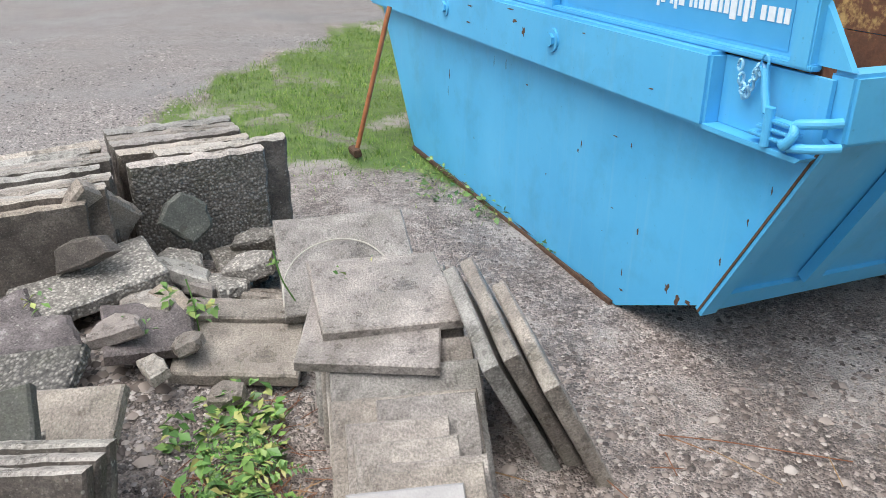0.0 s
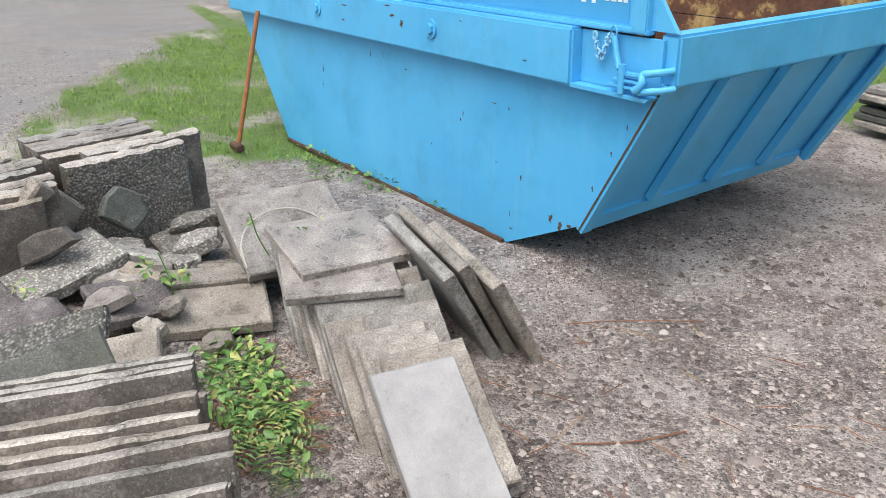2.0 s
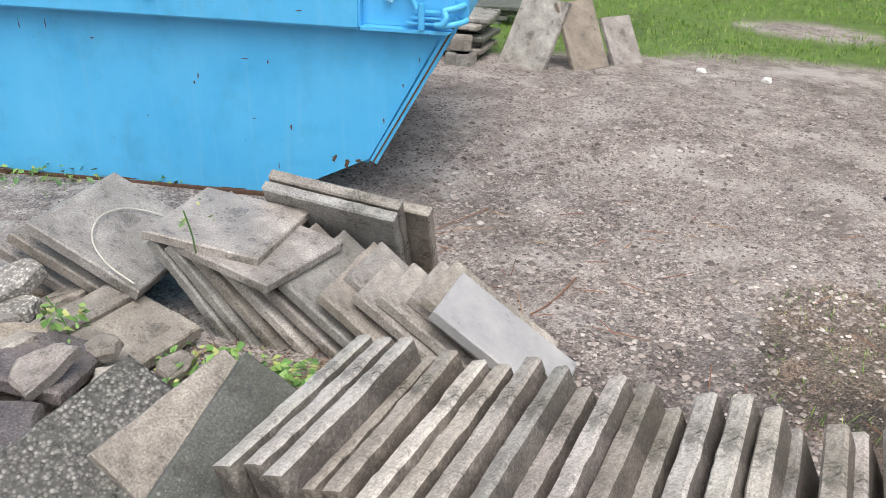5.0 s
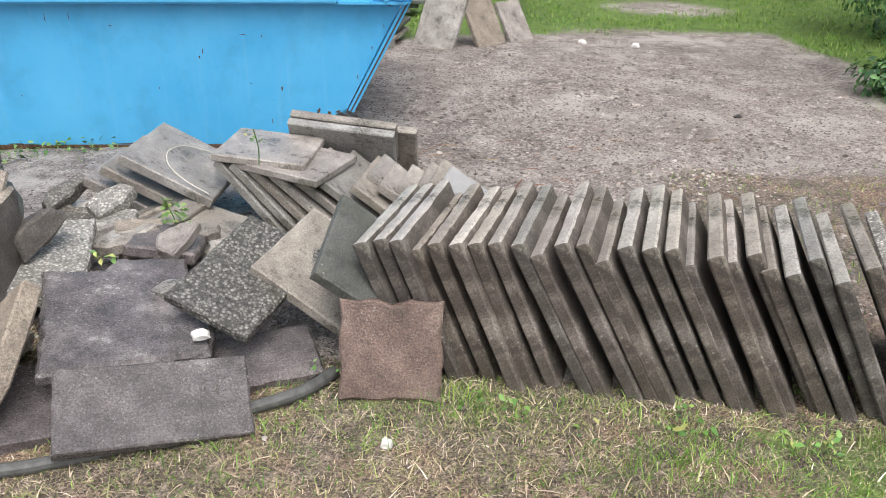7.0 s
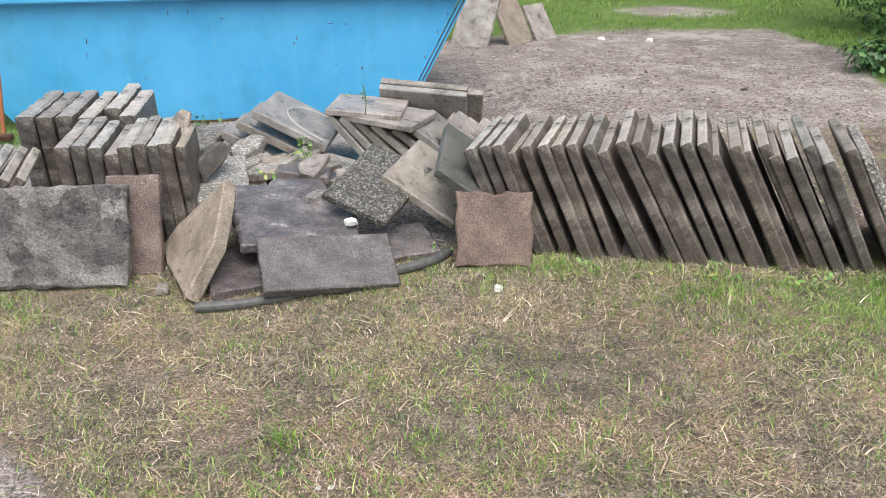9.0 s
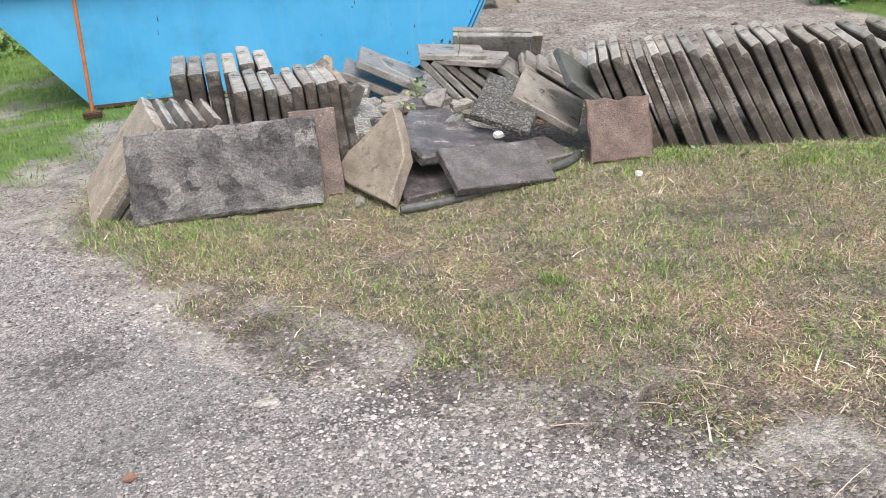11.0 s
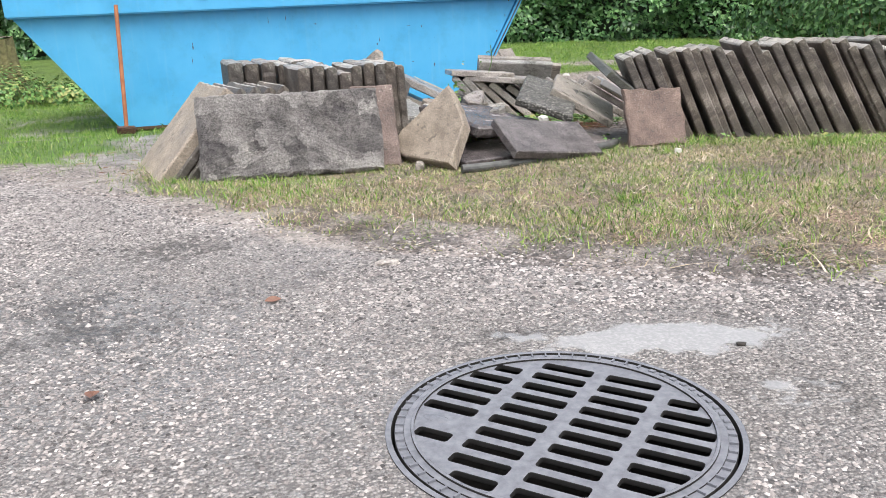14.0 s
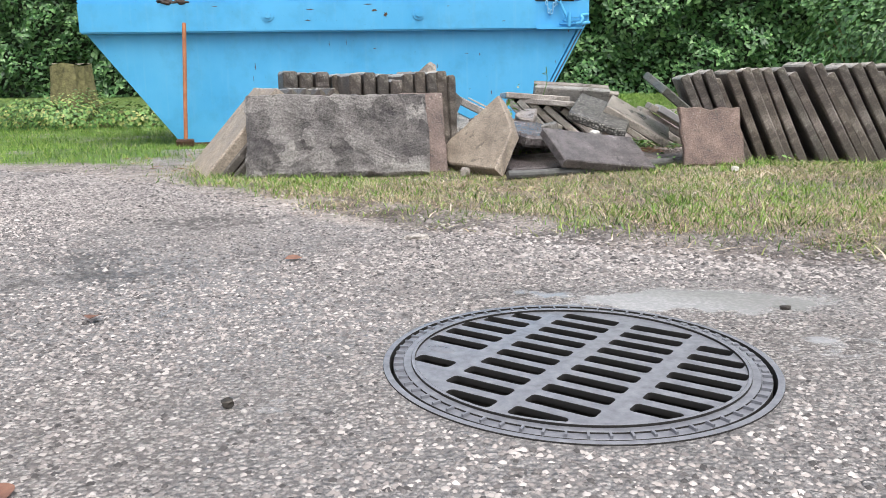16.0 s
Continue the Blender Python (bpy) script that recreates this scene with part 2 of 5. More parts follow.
DRYBLADE = island_mat("dry_grass_blades", [(0.0, (0.10, 0.12, 0.045)), (0.3, (0.29, 0.30, 0.13)), (0.6, (0.47, 0.38, 0.24)), (0.85, (0.57, 0.45, 0.35)), (1.0, (0.72, 0.63, 0.53))], 0.5, 0.35)
HEDGE = island_mat("hedge_leaves", [(0.0, (0.02, 0.07, 0.02)), (0.6, (0.07, 0.18, 0.05)), (1.0, (0.2, 0.36, 0.13))], 0.4, 0.5)
# near-black green that stands in for the shade between hedge leaves
HEDGE_SHADE = plain("hedge_inner_shade", (0.006, 0.012, 0.005), (0.02, 0.035, 0.012), 4.0, 0.9, 0, 0.6, 0.05)
WEED = island_mat("weed_leaves", [(0.0, (0.045, 0.11, 0.03)), (0.4, (0.12, 0.25, 0.06)), (0.75, (0.19, 0.31, 0.08)), (1.0, (0.38, 0.36, 0.13))], 0.45, 0.4)
STRAW = island_mat("dead_stalks", [(0.0, (0.13, 0.055, 0.03)), (0.6, (0.24, 0.11, 0.06)), (1.0, (0.36, 0.25, 0.13))], 0.8)
LEAFDRY = plain("dry_red_leaf", (0.13, 0.06, 0.04), (0.25, 0.125, 0.085), 40.0, 0.6)


def ground_mat():
    m, t, b = nodes_of("gravel_soil_and_turf")
    a = t.nodes.new("ShaderNodeAttribute")
    a.attribute_name = "cover"
    sep = t.nodes.new("ShaderNodeSeparateColor")
    t.links.new(a.outputs["Color"], sep.inputs[0])
    big, mid_, fine = noise_tex(t, 0.9, 5.0), noise_tex(t, 9.0, 6.0, 0.7), noise_tex(t, 130.0, 5.0, 0.7)
    cells, small = voro_tex(t, 110.0), voro_tex(t, 260.0)
    grav = ramp(t, cells.outputs["Color"], [(0.1, (0.16, 0.145, 0.138)), (0.4, (0.33, 0.30, 0.288)), (0.65, (0.43, 0.395, 0.378)), (0.92, (0.62, 0.585, 0.56))])
    grav = mix(t, 0.4, grav, ramp(t, small.outputs["Color"], [(0.1, (0.09, 0.085, 0.08)), (0.9, (0.62, 0.58, 0.555))]))
    lumps = voro_tex(t, 42.0)
    pick = ramp(t, lumps.outputs["Color"], [(0.62, 0.0), (0.66, 1.0)])
    pick = math_node(t, "MULTIPLY", pick, ramp(t, lumps.outputs["Distance"], [(0.34, 1.0), (0.46, 0.0)]))
    grav = mix(t, ramp(t, cells.outputs["Distance"], [(0.42, 0.0), (0.7, 0.7)]), grav, (0.09, 0.081, 0.078))
    grav = mix(t, math_node(t, "MULTIPLY", pick, 0.8), grav, ramp(t, cells.outputs["Color"], [(0.2, (0.2, 0.185, 0.18)), (0.8, (0.56, 0.53, 0.51))]))
    grav = mix(t, ramp(t, mid_.outputs[0], [(0.5, 0.0), (0.75, 0.5)]), grav, (0.16, 0.148, 0.14))
    grav = mix(t, ramp(t, big.outputs[0], [(0.4, 0.0), (0.7, 0.6)]), grav, (0.24, 0.235, 0.24))
    dirt = ramp(t, mid_.outputs[0], [(0.25, (0.10, 0.08, 0.070)), (0.5, (0.29, 0.247, 0.224)), (0.75, (0.52, 0.47, 0.435))])
    dirt = mix(t, 0.8, dirt, ramp(t, cells.outputs["Color"], [(0.1, 0.15), (0.9, 0.9)]), "OVERLAY")
    dirt = mix(t, ramp(t, big.outputs[0], [(0.54, 0.0), (0.66, 0.6)]), dirt, (0.11, 0.088, 0.077))
    pale = noise_tex(t, 1.7, 4.0, 0.6)
    dirt = mix(t, ramp(t, pale.outputs[0], [(0.5, 0.0), (0.62, 0.7)]), dirt, (0.5, 0.455, 0.425))
    turf = ramp(t, mid_.outputs[0], [(0.3, (0.07, 0.055, 0.043)), (0.5, (0.18, 0.142, 0.112)), (0.7, (0.36, 0.29, 0.235))])
    red = noise_tex(t, 2.6, 5.0, 0.65)
    turf = mix(t, ramp(t, red.outputs[0], [(0.47, 0.0), (0.6, 0.8)]), turf, (0.29, 0.195, 0.14))
    turf = mix(t, ramp(t, big.outputs[0], [(0.5, 0.0), (0.64, 0.65)]), turf, (0.13, 0.115, 0.09))
    turf = mix(t, 0.8, turf, ramp(t, fine.outputs[0], [(0.36, 0.08), (0.64, 0.9)]), "OVERLAY")
    turf = mix(t, 0.6, turf, ramp(t, cells.outputs["Color"], [(0.15, 0.12), (0.85, 0.85)]), "OVERLAY")
    green = ramp(t, mid_.outputs[0], [(0.3, (0.07, 0.12, 0.025)), (0.7, (0.17, 0.27, 0.05))])
    def soft(src):
        j = math_node(t, "ADD", src, math_node(t, "MULTIPLY", math_node(t, "SUBTRACT", mid_.outputs[0], 0.5), 0.9))
        return ramp(t, j, [(0.38, 0.0), (0.62, 1.0)])
    col = mix(t, soft(sep.outputs[0]), dirt, grav)
    col = mix(t, soft(sep.outputs[1]), col, turf)
    col = mix(t, soft(sep.outputs[2]), col, green)
    wet = t.nodes.new("ShaderNodeAttribute")
    wet.attribute_name = "wet"
    wj = math_node(t, "ADD", wet.outputs["Fac"], math_node(t, "MULTIPLY", math_node(t, "SUBTRACT", mid_.outputs[0], 0.5), 1.7))
    pool = ramp(t, wj, [(0.42, 0.0), (0.55, 1.0)])
    damp = t.nodes.new("ShaderNodeAttribute")
    damp.attribute_name = "damp"
    dj = math_node(t, "ADD", damp.outputs["Fac"], math_node(t, "MULTIPLY", math_node(t, "SUBTRACT", mid_.outputs[0], 0.5), 1.3))
    grain_ = ramp(t, lumps.outputs["Color"], [(0.2, 0.0), (0.8, 1.0)])
    dj = math_node(t, "ADD", dj, math_node(t, "MULTIPLY", math_node(t, "SUBTRACT", math_node(t, "ADD", fine.outputs[0], grain_), 1.0), 0.5))
    col = mix(t, math_node(t, "MULTIPLY", ramp(t, dj, [(0.3, 0.0), (0.62, 1.0)]), 0.7), col, mix(t, 1.0, col, (0.27, 0.26, 0.26), "MULTIPLY"))
    col = mix(t, math_node(t, "MULTIPLY", pool, 0.7), col, (0.33, 0.33, 0.335))
    t.links.new(col, b.inputs["Base Color"])
    r = mix(t, pool, ramp(t, big.outputs[0], [(0.4, 0.75), (0.65, 0.38)]), (0.05, 0.05, 0.05))
    t.links.new(r, b.inputs["Roughness"])
    h = mix(t, 0.4, ramp(t, cells.outputs["Distance"], [(0.0, 1.0), (0.7, 0.0)]), fine.outputs[0])
    h = math_node(t, "ADD", h, math_node(t, "MULTIPLY", pick, 0.5))
    bm_ = add(t, "Bump", Distance=0.022)
    t.links.new(math_node(t, "SUBTRACT", 0.85, math_node(t, "MULTIPLY", pool, 0.83)), bm_.inputs["Strength"])
    t.links.new(h, bm_.inputs["Height"])
    t.links.new(bm_.outputs[0], b.inputs["Normal"])
    return m


GROUND = ground_mat()


# ---- building helpers ----
def mesh_from(name, bm):
    me = bpy.data.meshes.new(name)
    bm.normal_update()
    bm.to_mesh(me)
    bm.free()
    return me


def part(name, bm, material, parent, label="", m=None):
    me = mesh_from(name, bm)
    me.materials.append(material)
    ob = new(name, me)
    ob.parent = parent
    if m is not None:
        ob.matrix_local = m
    return tagged(ob, label) if label else ob


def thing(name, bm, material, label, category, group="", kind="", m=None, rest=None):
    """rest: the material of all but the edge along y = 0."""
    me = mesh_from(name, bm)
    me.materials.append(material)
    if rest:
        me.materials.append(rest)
        # splits a slab by face, so a pale top and shaded sides can be painted
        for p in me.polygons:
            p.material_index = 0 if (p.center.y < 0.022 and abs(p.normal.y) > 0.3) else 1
    ob = new(name, me)
    if m is not None:
        ob.matrix_world = m
    return tagged(ob, label, category, group, kind)


def holder(name, label, category, m=None, group=""):
    ob = new(name)
    ob.empty_display_size = 0.1
    if m is not None:
        ob.matrix_world = m
    return tagged(ob, label, category, group)


def box(bm, x0, x1, y0, y1, z0, z1, bev=0.0):
    r = bmesh.ops.create_cube(bm, size=1.0)
    vs = r["verts"]
    for v in vs:
        v.co = Vector(((x0 + x1) / 2 + v.co.x * (x1 - x0), (y0 + y1) / 2 + v.co.y * (y1 - y0), (z0 + z1) / 2 + v.co.z * (z1 - z0)))
    if bev:
        es = list({e for v in vs for e in v.link_edges})
        bmesh.ops.bevel(bm, geom=es, offset=bev, segments=2, affect="EDGES")
    return bm


def cyl(bm, p, q, r0, r1=None, seg=14, caps=True):
    p, q = Vector(p), Vector(q)
    d = q - p
    m = Matrix.Translation((p + q) / 2) @ d.to_track_quat("Z", "Y").to_matrix().to_4x4()
    bmesh.ops.create_cone(bm, cap_ends=caps, segments=seg, radius1=r0, radius2=r0 if r1 is None else r1, depth=d.length, matrix=m)
    return bm


def prism(outline, y0, y1):
    """A plate with an outline in x and z, from y0 to y1."""
    bm = bmesh.new()
    f = [bm.verts.new((x, y0, z)) for x, z in outline]
    g = [bm.verts.new((x, y1, z)) for x, z in outline]
    bm.faces.new(f)
    bm.faces.new(g[::-1])
    n = len(f)
    for i in range(n):
        bm.faces.new((f[i], g[i], g[(i + 1) % n], f[(i + 1) % n]))
    bmesh.ops.recalc_face_normals(bm, faces=bm.faces)
    return bm


def tube(bm, pts, r, seg=10):
    pts = [Vector(p) for p in pts]
    rings = []
    for i, p in enumerate(pts):
        d = (pts[min(i + 1, len(pts) - 1)] - pts[max(i - 1, 0)]).normalized()
        a = d.cross(Vector((0, 0, 1)))
        a = a.normalized() if a.length > 1e-4 else Vector((1, 0, 0))
        b = a.cross(d)
        rings.append([bm.verts.new(p + (a * math.cos(k * 2 * math.pi / seg) + b * math.sin(k * 2 * math.pi / seg)) * r) for k in range(seg)])
    for r0, r1 in zip(rings, rings[1:]):
        for k in range(seg):
            bm.faces.new((r0[k], r0[(k + 1) % seg], r1[(k + 1) % seg], r1[k]))
    bm.faces.new(rings[0][::-1])
    bm.faces.new(rings[-1])
    bmesh.ops.recalc_face_normals(bm, faces=bm.faces)
    return bm


def smooth_line(ctrl, n=8):
    """Catmull-Rom through the control points."""
    c = [Vector(p) for p in ctrl]
    c = [c[0] * 2 - c[1]] + c + [c[-1] * 2 - c[-2]]
    out = []
    for a, b, d, e in zip(c, c[1:], c[2:], c[3:]):
        for k in range(n):
            u = k / n
            out.append(0.5 * ((2 * b) + (d - a) * u + (2 * a - 5 * b + 4 * d - e) * u * u + (3 * b - a - 3 * d + e) * u ** 3))
    return out + [c[-2]]


def slab_bm(outline, th, rng, wear=0.004, relief=0.0, step=0.028):
    """A slab: outline in x and y, its upper face at z = 0, worn and chipped at the edges."""
    pts = []
    n = len(outline)
    for i in range(n):
        p, q = Vector((*outline[i], 0)), Vector((*outline[(i + 1) % n], 0))
        k = max(2, int((q - p).length / step))
        pts += [p.lerp(q, j / k) for j in range(k)]
    mid = sum(pts, Vector()) / len(pts)
    s = rng.uniform(0, 100)
    bm = bmesh.new()
    rings = []
    c = min(0.005 + wear * 0.5, th * 0.25)
    for z, inset in ((-th, c), (-th + c, 0.0), (-c, 0.0), (0.0, c)):
        ring = []
        for p in pts:
            inward = (mid - p).normalized()
            w = (noise.noise(Vector((p.x * 14, p.y * 14, s + z * 9))) * 0.6 + noise.noise(Vector((p.x * 47, p.y * 47, s + z * 30))) * 0.6) * wear + max(0.0, noise.noise(Vector((p.x * 7, p.y * 7, s + 9 + z * 5))) - 0.38) * wear * 3.2
            h = noise.noise(Vector((p.x * 9, p.y * 9, s + 3))) * relief
            ring.append(bm.verts.new(p + inward * (inset * 1.2 + max(w, -wear)) + Vector((0, 0, z + h * (1 if z > -th / 2 else 0)))))
        rings.append(ring)
    m = len(pts)
    for a, b in zip(rings, rings[1:]):
        for k in range(m):
            bm.faces.new((a[k], a[(k + 1) % m], b[(k + 1) % m], b[k]))
    bm.faces.new(rings[0][::-1])
    if relief:
        inner = rings[-1]
        for f in (0.75, 0.5, 0.25):
            ring = []
            for p in pts:
                q = mid.lerp(p, f)
                h = (noise.noise(Vector((q.x * 9, q.y * 9, s + 3))) + 0.5 * noise.noise(Vector((q.x * 26, q.y * 26, s)))) * relief
                ring.append(bm.verts.new(q + Vector((0, 0, h))))
            for k in range(m):
                bm.faces.new((inner[k], inner[(k + 1) % m], ring[(k + 1) % m], ring[k]))
            inner = ring
        bm.faces.new(inner)
    else:
        bm.faces.new(rings[-1])
    return bm


def frame_of(corner, u, v):
    """The pose with its origin at the corner, x along u and y along v as near as may be."""
    u, v = Vector(u).normalized(), Vector(v)
    w = u.cross(v).normalized()
    v = w.cross(u)
    m = Matrix((u, v, w)).transposed().to_4x4()
    m.translation = corner
    return m


RNG = random.Random(7)


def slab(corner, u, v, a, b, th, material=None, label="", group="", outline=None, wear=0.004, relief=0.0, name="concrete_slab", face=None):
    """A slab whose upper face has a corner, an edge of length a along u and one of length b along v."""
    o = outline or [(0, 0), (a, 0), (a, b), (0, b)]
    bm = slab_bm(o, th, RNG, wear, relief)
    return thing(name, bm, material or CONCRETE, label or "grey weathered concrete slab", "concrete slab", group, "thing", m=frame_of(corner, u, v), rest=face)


def joined(name, verts, faces, material, label, category, parent=None):
    """Many small pieces as one mesh: verts (n, 3), faces (m, k)."""
    me = bpy.data.meshes.new(name)
    k = faces.shape[1]
    me.vertices.add(len(verts))
    me.vertices.foreach_set("co", np.asarray(verts, np.float32).ravel())
    me.loops.add(faces.size)
    me.loops.foreach_set("vertex_index", faces.astype(np.int32).ravel())
    me.polygons.add(len(faces))
    me.polygons.foreach_set("loop_start", np.arange(0, faces.size, k, dtype=np.int32))
    me.polygons.foreach_set("loop_total", np.full(len(faces), k, dtype=np.int32))
    me.update(calc_edges=True)
    me.validate()
    me.materials.append(material)
    ob = new(name, me)
    ob.parent = parent
    return tagged(ob, label, "" if parent else category, kind="stuff")


def smooth01(a, b, x):
    s = np.clip((x - a) / (b - a), 0, 1)
    return s * s * (3 - 2 * s)


def wobble(x, y, f, seed=0.0):
    return (np.sin(x * f + 1.7 * np.sin(y * f * 0.7 + seed)) + np.sin(y * f * 1.3 + 2.1 * np.sin(x * f * 0.6 + seed * 2))) * 0.5


EDGE_X = [-60, -12, -9.8, -7.4, -5.7, -3.9, -2.6, -1.66, -0.9, -0.4, 0.28, 0.9, 1.3, 3.0, 8.0, 60]
EDGE_Y = [30, 7.3, 6.4, 5.36, 4.4, 3.65, 3.2, 2.45, 1.73, 1.41, 1.05, 0.8, 0.56, -0.25, -2.0, -30]


def gravel_at(x, y):
    return smooth01(0.16, -0.16, y - np.interp(x, EDGE_X, EDGE_Y) + wobble(x, y, 5.0) * 0.07)


def wet_at(x, y):
    """Standing water round the grate."""
    w = np.exp(-(((x - 0.32) / 0.34) ** 2 + ((y - 0.47) / 0.11) ** 2)) * 1.05
    w = np.maximum(w, np.exp(-(((x + 0.05) / 0.18) ** 2 + ((y - 0.52) / 0.06) ** 2)) * 0.6)
    w = np.maximum(w, np.exp(-(((x - 0.50) / 0.14) ** 2 + ((y - 0.15) / 0.1) ** 2)) * 0.6)
    return np.maximum(w, 0.3 * np.exp(-(((x + 0.55) / 0.2) ** 2 + ((y + 0.1) / 0.3) ** 2)))


def damp_at(x, y):
    """Dark damp streaks across the drive."""
    d = np.exp(-(((x + 1.2) / 0.32) ** 2 + ((y - 1.5 - 0.6 * (x + 1.2)) / 0.17) ** 2))
    d = np.maximum(d, np.exp(-(((x + 1.3) / 0.3) ** 2 + ((y - 0.66 - 0.4 * (x + 1.3)) / 0.12) ** 2)) * 0.9)
    d = np.maximum(d, np.exp(-(((x + 0.05) / 0.3) ** 2 + ((y - 0.53) / 0.05) ** 2)) * 0.9)
    d = np.maximum(d, np.exp(-(((x - 0.47) / 0.14) ** 2 + ((y - 0.16) / 0.1) ** 2)) * 0.8)
    return np.clip(d * (1.0 + 0.35 * wobble(x, y, 13.0, 2.0)), 0, 1)


def ground_z(x, y):
    z = wobble(x, y, 3.1) * 0.006 + wobble(x, y, 7.7, 2.0) * 0.003
    z = z - 0.055 * smooth01(-0.6, -2.9, x) * smooth01(4.6, 5.9, y)
    z = z + 0.10 * np.exp(-((x - 0.1) ** 2 / 0.30 + (y - 3.95) ** 2 / 0.22))
    z = z + 0.09 * np.exp(-((x + 0.6) ** 2 / 0.07 + (y - 4.15) ** 2 / 0.06))
    z = z - 0.018 * smooth01(6.0, 13.0, y) * (y - 6.0).clip(0, 5) + 0.034 * (y - 11.5).clip(0, 9)
    z = z + 0.05 * np.exp(-((x - 1.9) ** 2 / 0.5 + (y - 7.9) ** 2 / 0.05)) - 0.04 * np.exp(-((x - 0.95) ** 2 / 0.05 + (y - 7.0) ** 2 / 0.15))
    soil = smooth01(4.4, 5.2, y) * smooth01(0.0, 0.6, x) * smooth01(11.0, 9.5, y)
    z = z + soil * (wobble(x, y, 11.0, 0.7) * 0.008 + wobble(x * 0.9, y * 1.1, 23.0, 3.0) * 0.006 + np.minimum(0, wobble(x, y * 0.4, 1.9, 5.0)) * 0.03)
    z = np.where(np.hypot(x - MH[0], y - MH[1]) < 0.75, z * smooth01(0.36, 0.75, np.hypot(x - MH[0], y - MH[1])), z)
    return z


def cover_at(x, y):
    """Gravel, dry turf, green turf."""
    g = gravel_at(x, y)
    behind = smooth01(10.4, 11.2, y + 0.3 * wobble(x, y, 1.1) - 0.25 * (x - 1.7))
    right = smooth01(4.5, 5.2, x + 0.25 * wobble(x, y, 1.6))
    left = smooth01(-1.7, -2.6, x + 0.2 * wobble(x, y, 2.2)) * smooth01(3.0, 4.3, y)
    left = np.maximum(left, smooth01(-1.0, -1.8, x + 0.2 * wobble(x, y, 6.0)) * smooth01(5.35, 5.8, y))
    left = left * np.clip(0.8 + 0.55 * wobble(x, y, 3.9, 2.4) + 0.3 * wobble(x, y, 9.3, 0.5), 0.5, 1)
    front = smooth01(3.75, 3.5, y) * smooth01(-2.1, -1.5, x) * smooth01(0.02, 0.62, y - np.interp(x, EDGE_X, EDGE_Y) + wobble(x, y, 7.0, 4.0) * 0.18 + wobble(x, y, 15.0, 1.0) * 0.08)
    moss = smooth01(2.2, 3.0, x + 0.3 * wobble(x, y, 2.0)) * smooth01(6.6, 5.9, y + 0.25 * wobble(x, y, 1.7))
    dry = np.maximum(front, moss)
    lush = 0.62 * smooth01(1.9, 3.3, x + 0.5 * wobble(x, y, 1.9)) * smooth01(3.8, 3.3, y) * smooth01(-0.2, 0.5, y)
    strip = smooth01(0.9, 1.2, x) * smooth01(0.22, 0.0, np.abs(y - 3.42)) * np.clip(0.35 + 0.5 * wobble(x, y, 5.3, 1.0), 0, 0.8)
    green = np.maximum.reduce([behind, right, left, lush, strip])
    bare = smooth01(1.2, 0.0, np.hypot((x - 3.4) / 1.6, (y - 13.2) / 0.9))
    green = green * (1 - bare)
    wetland = np.clip(0.6 * smooth01(0.35, 0.6, wobble(x, y, 2.7, 1.0)), 0, 1)
    return g, dry * (1 - g), np.clip(green, 0, 1) * (1 - g) * (1 - 0.35 * wetland * left)


# ---- ground: one sheet with the shaft's opening in it ----
MH = (-0.022, 0.072)
MH_R = 0.352


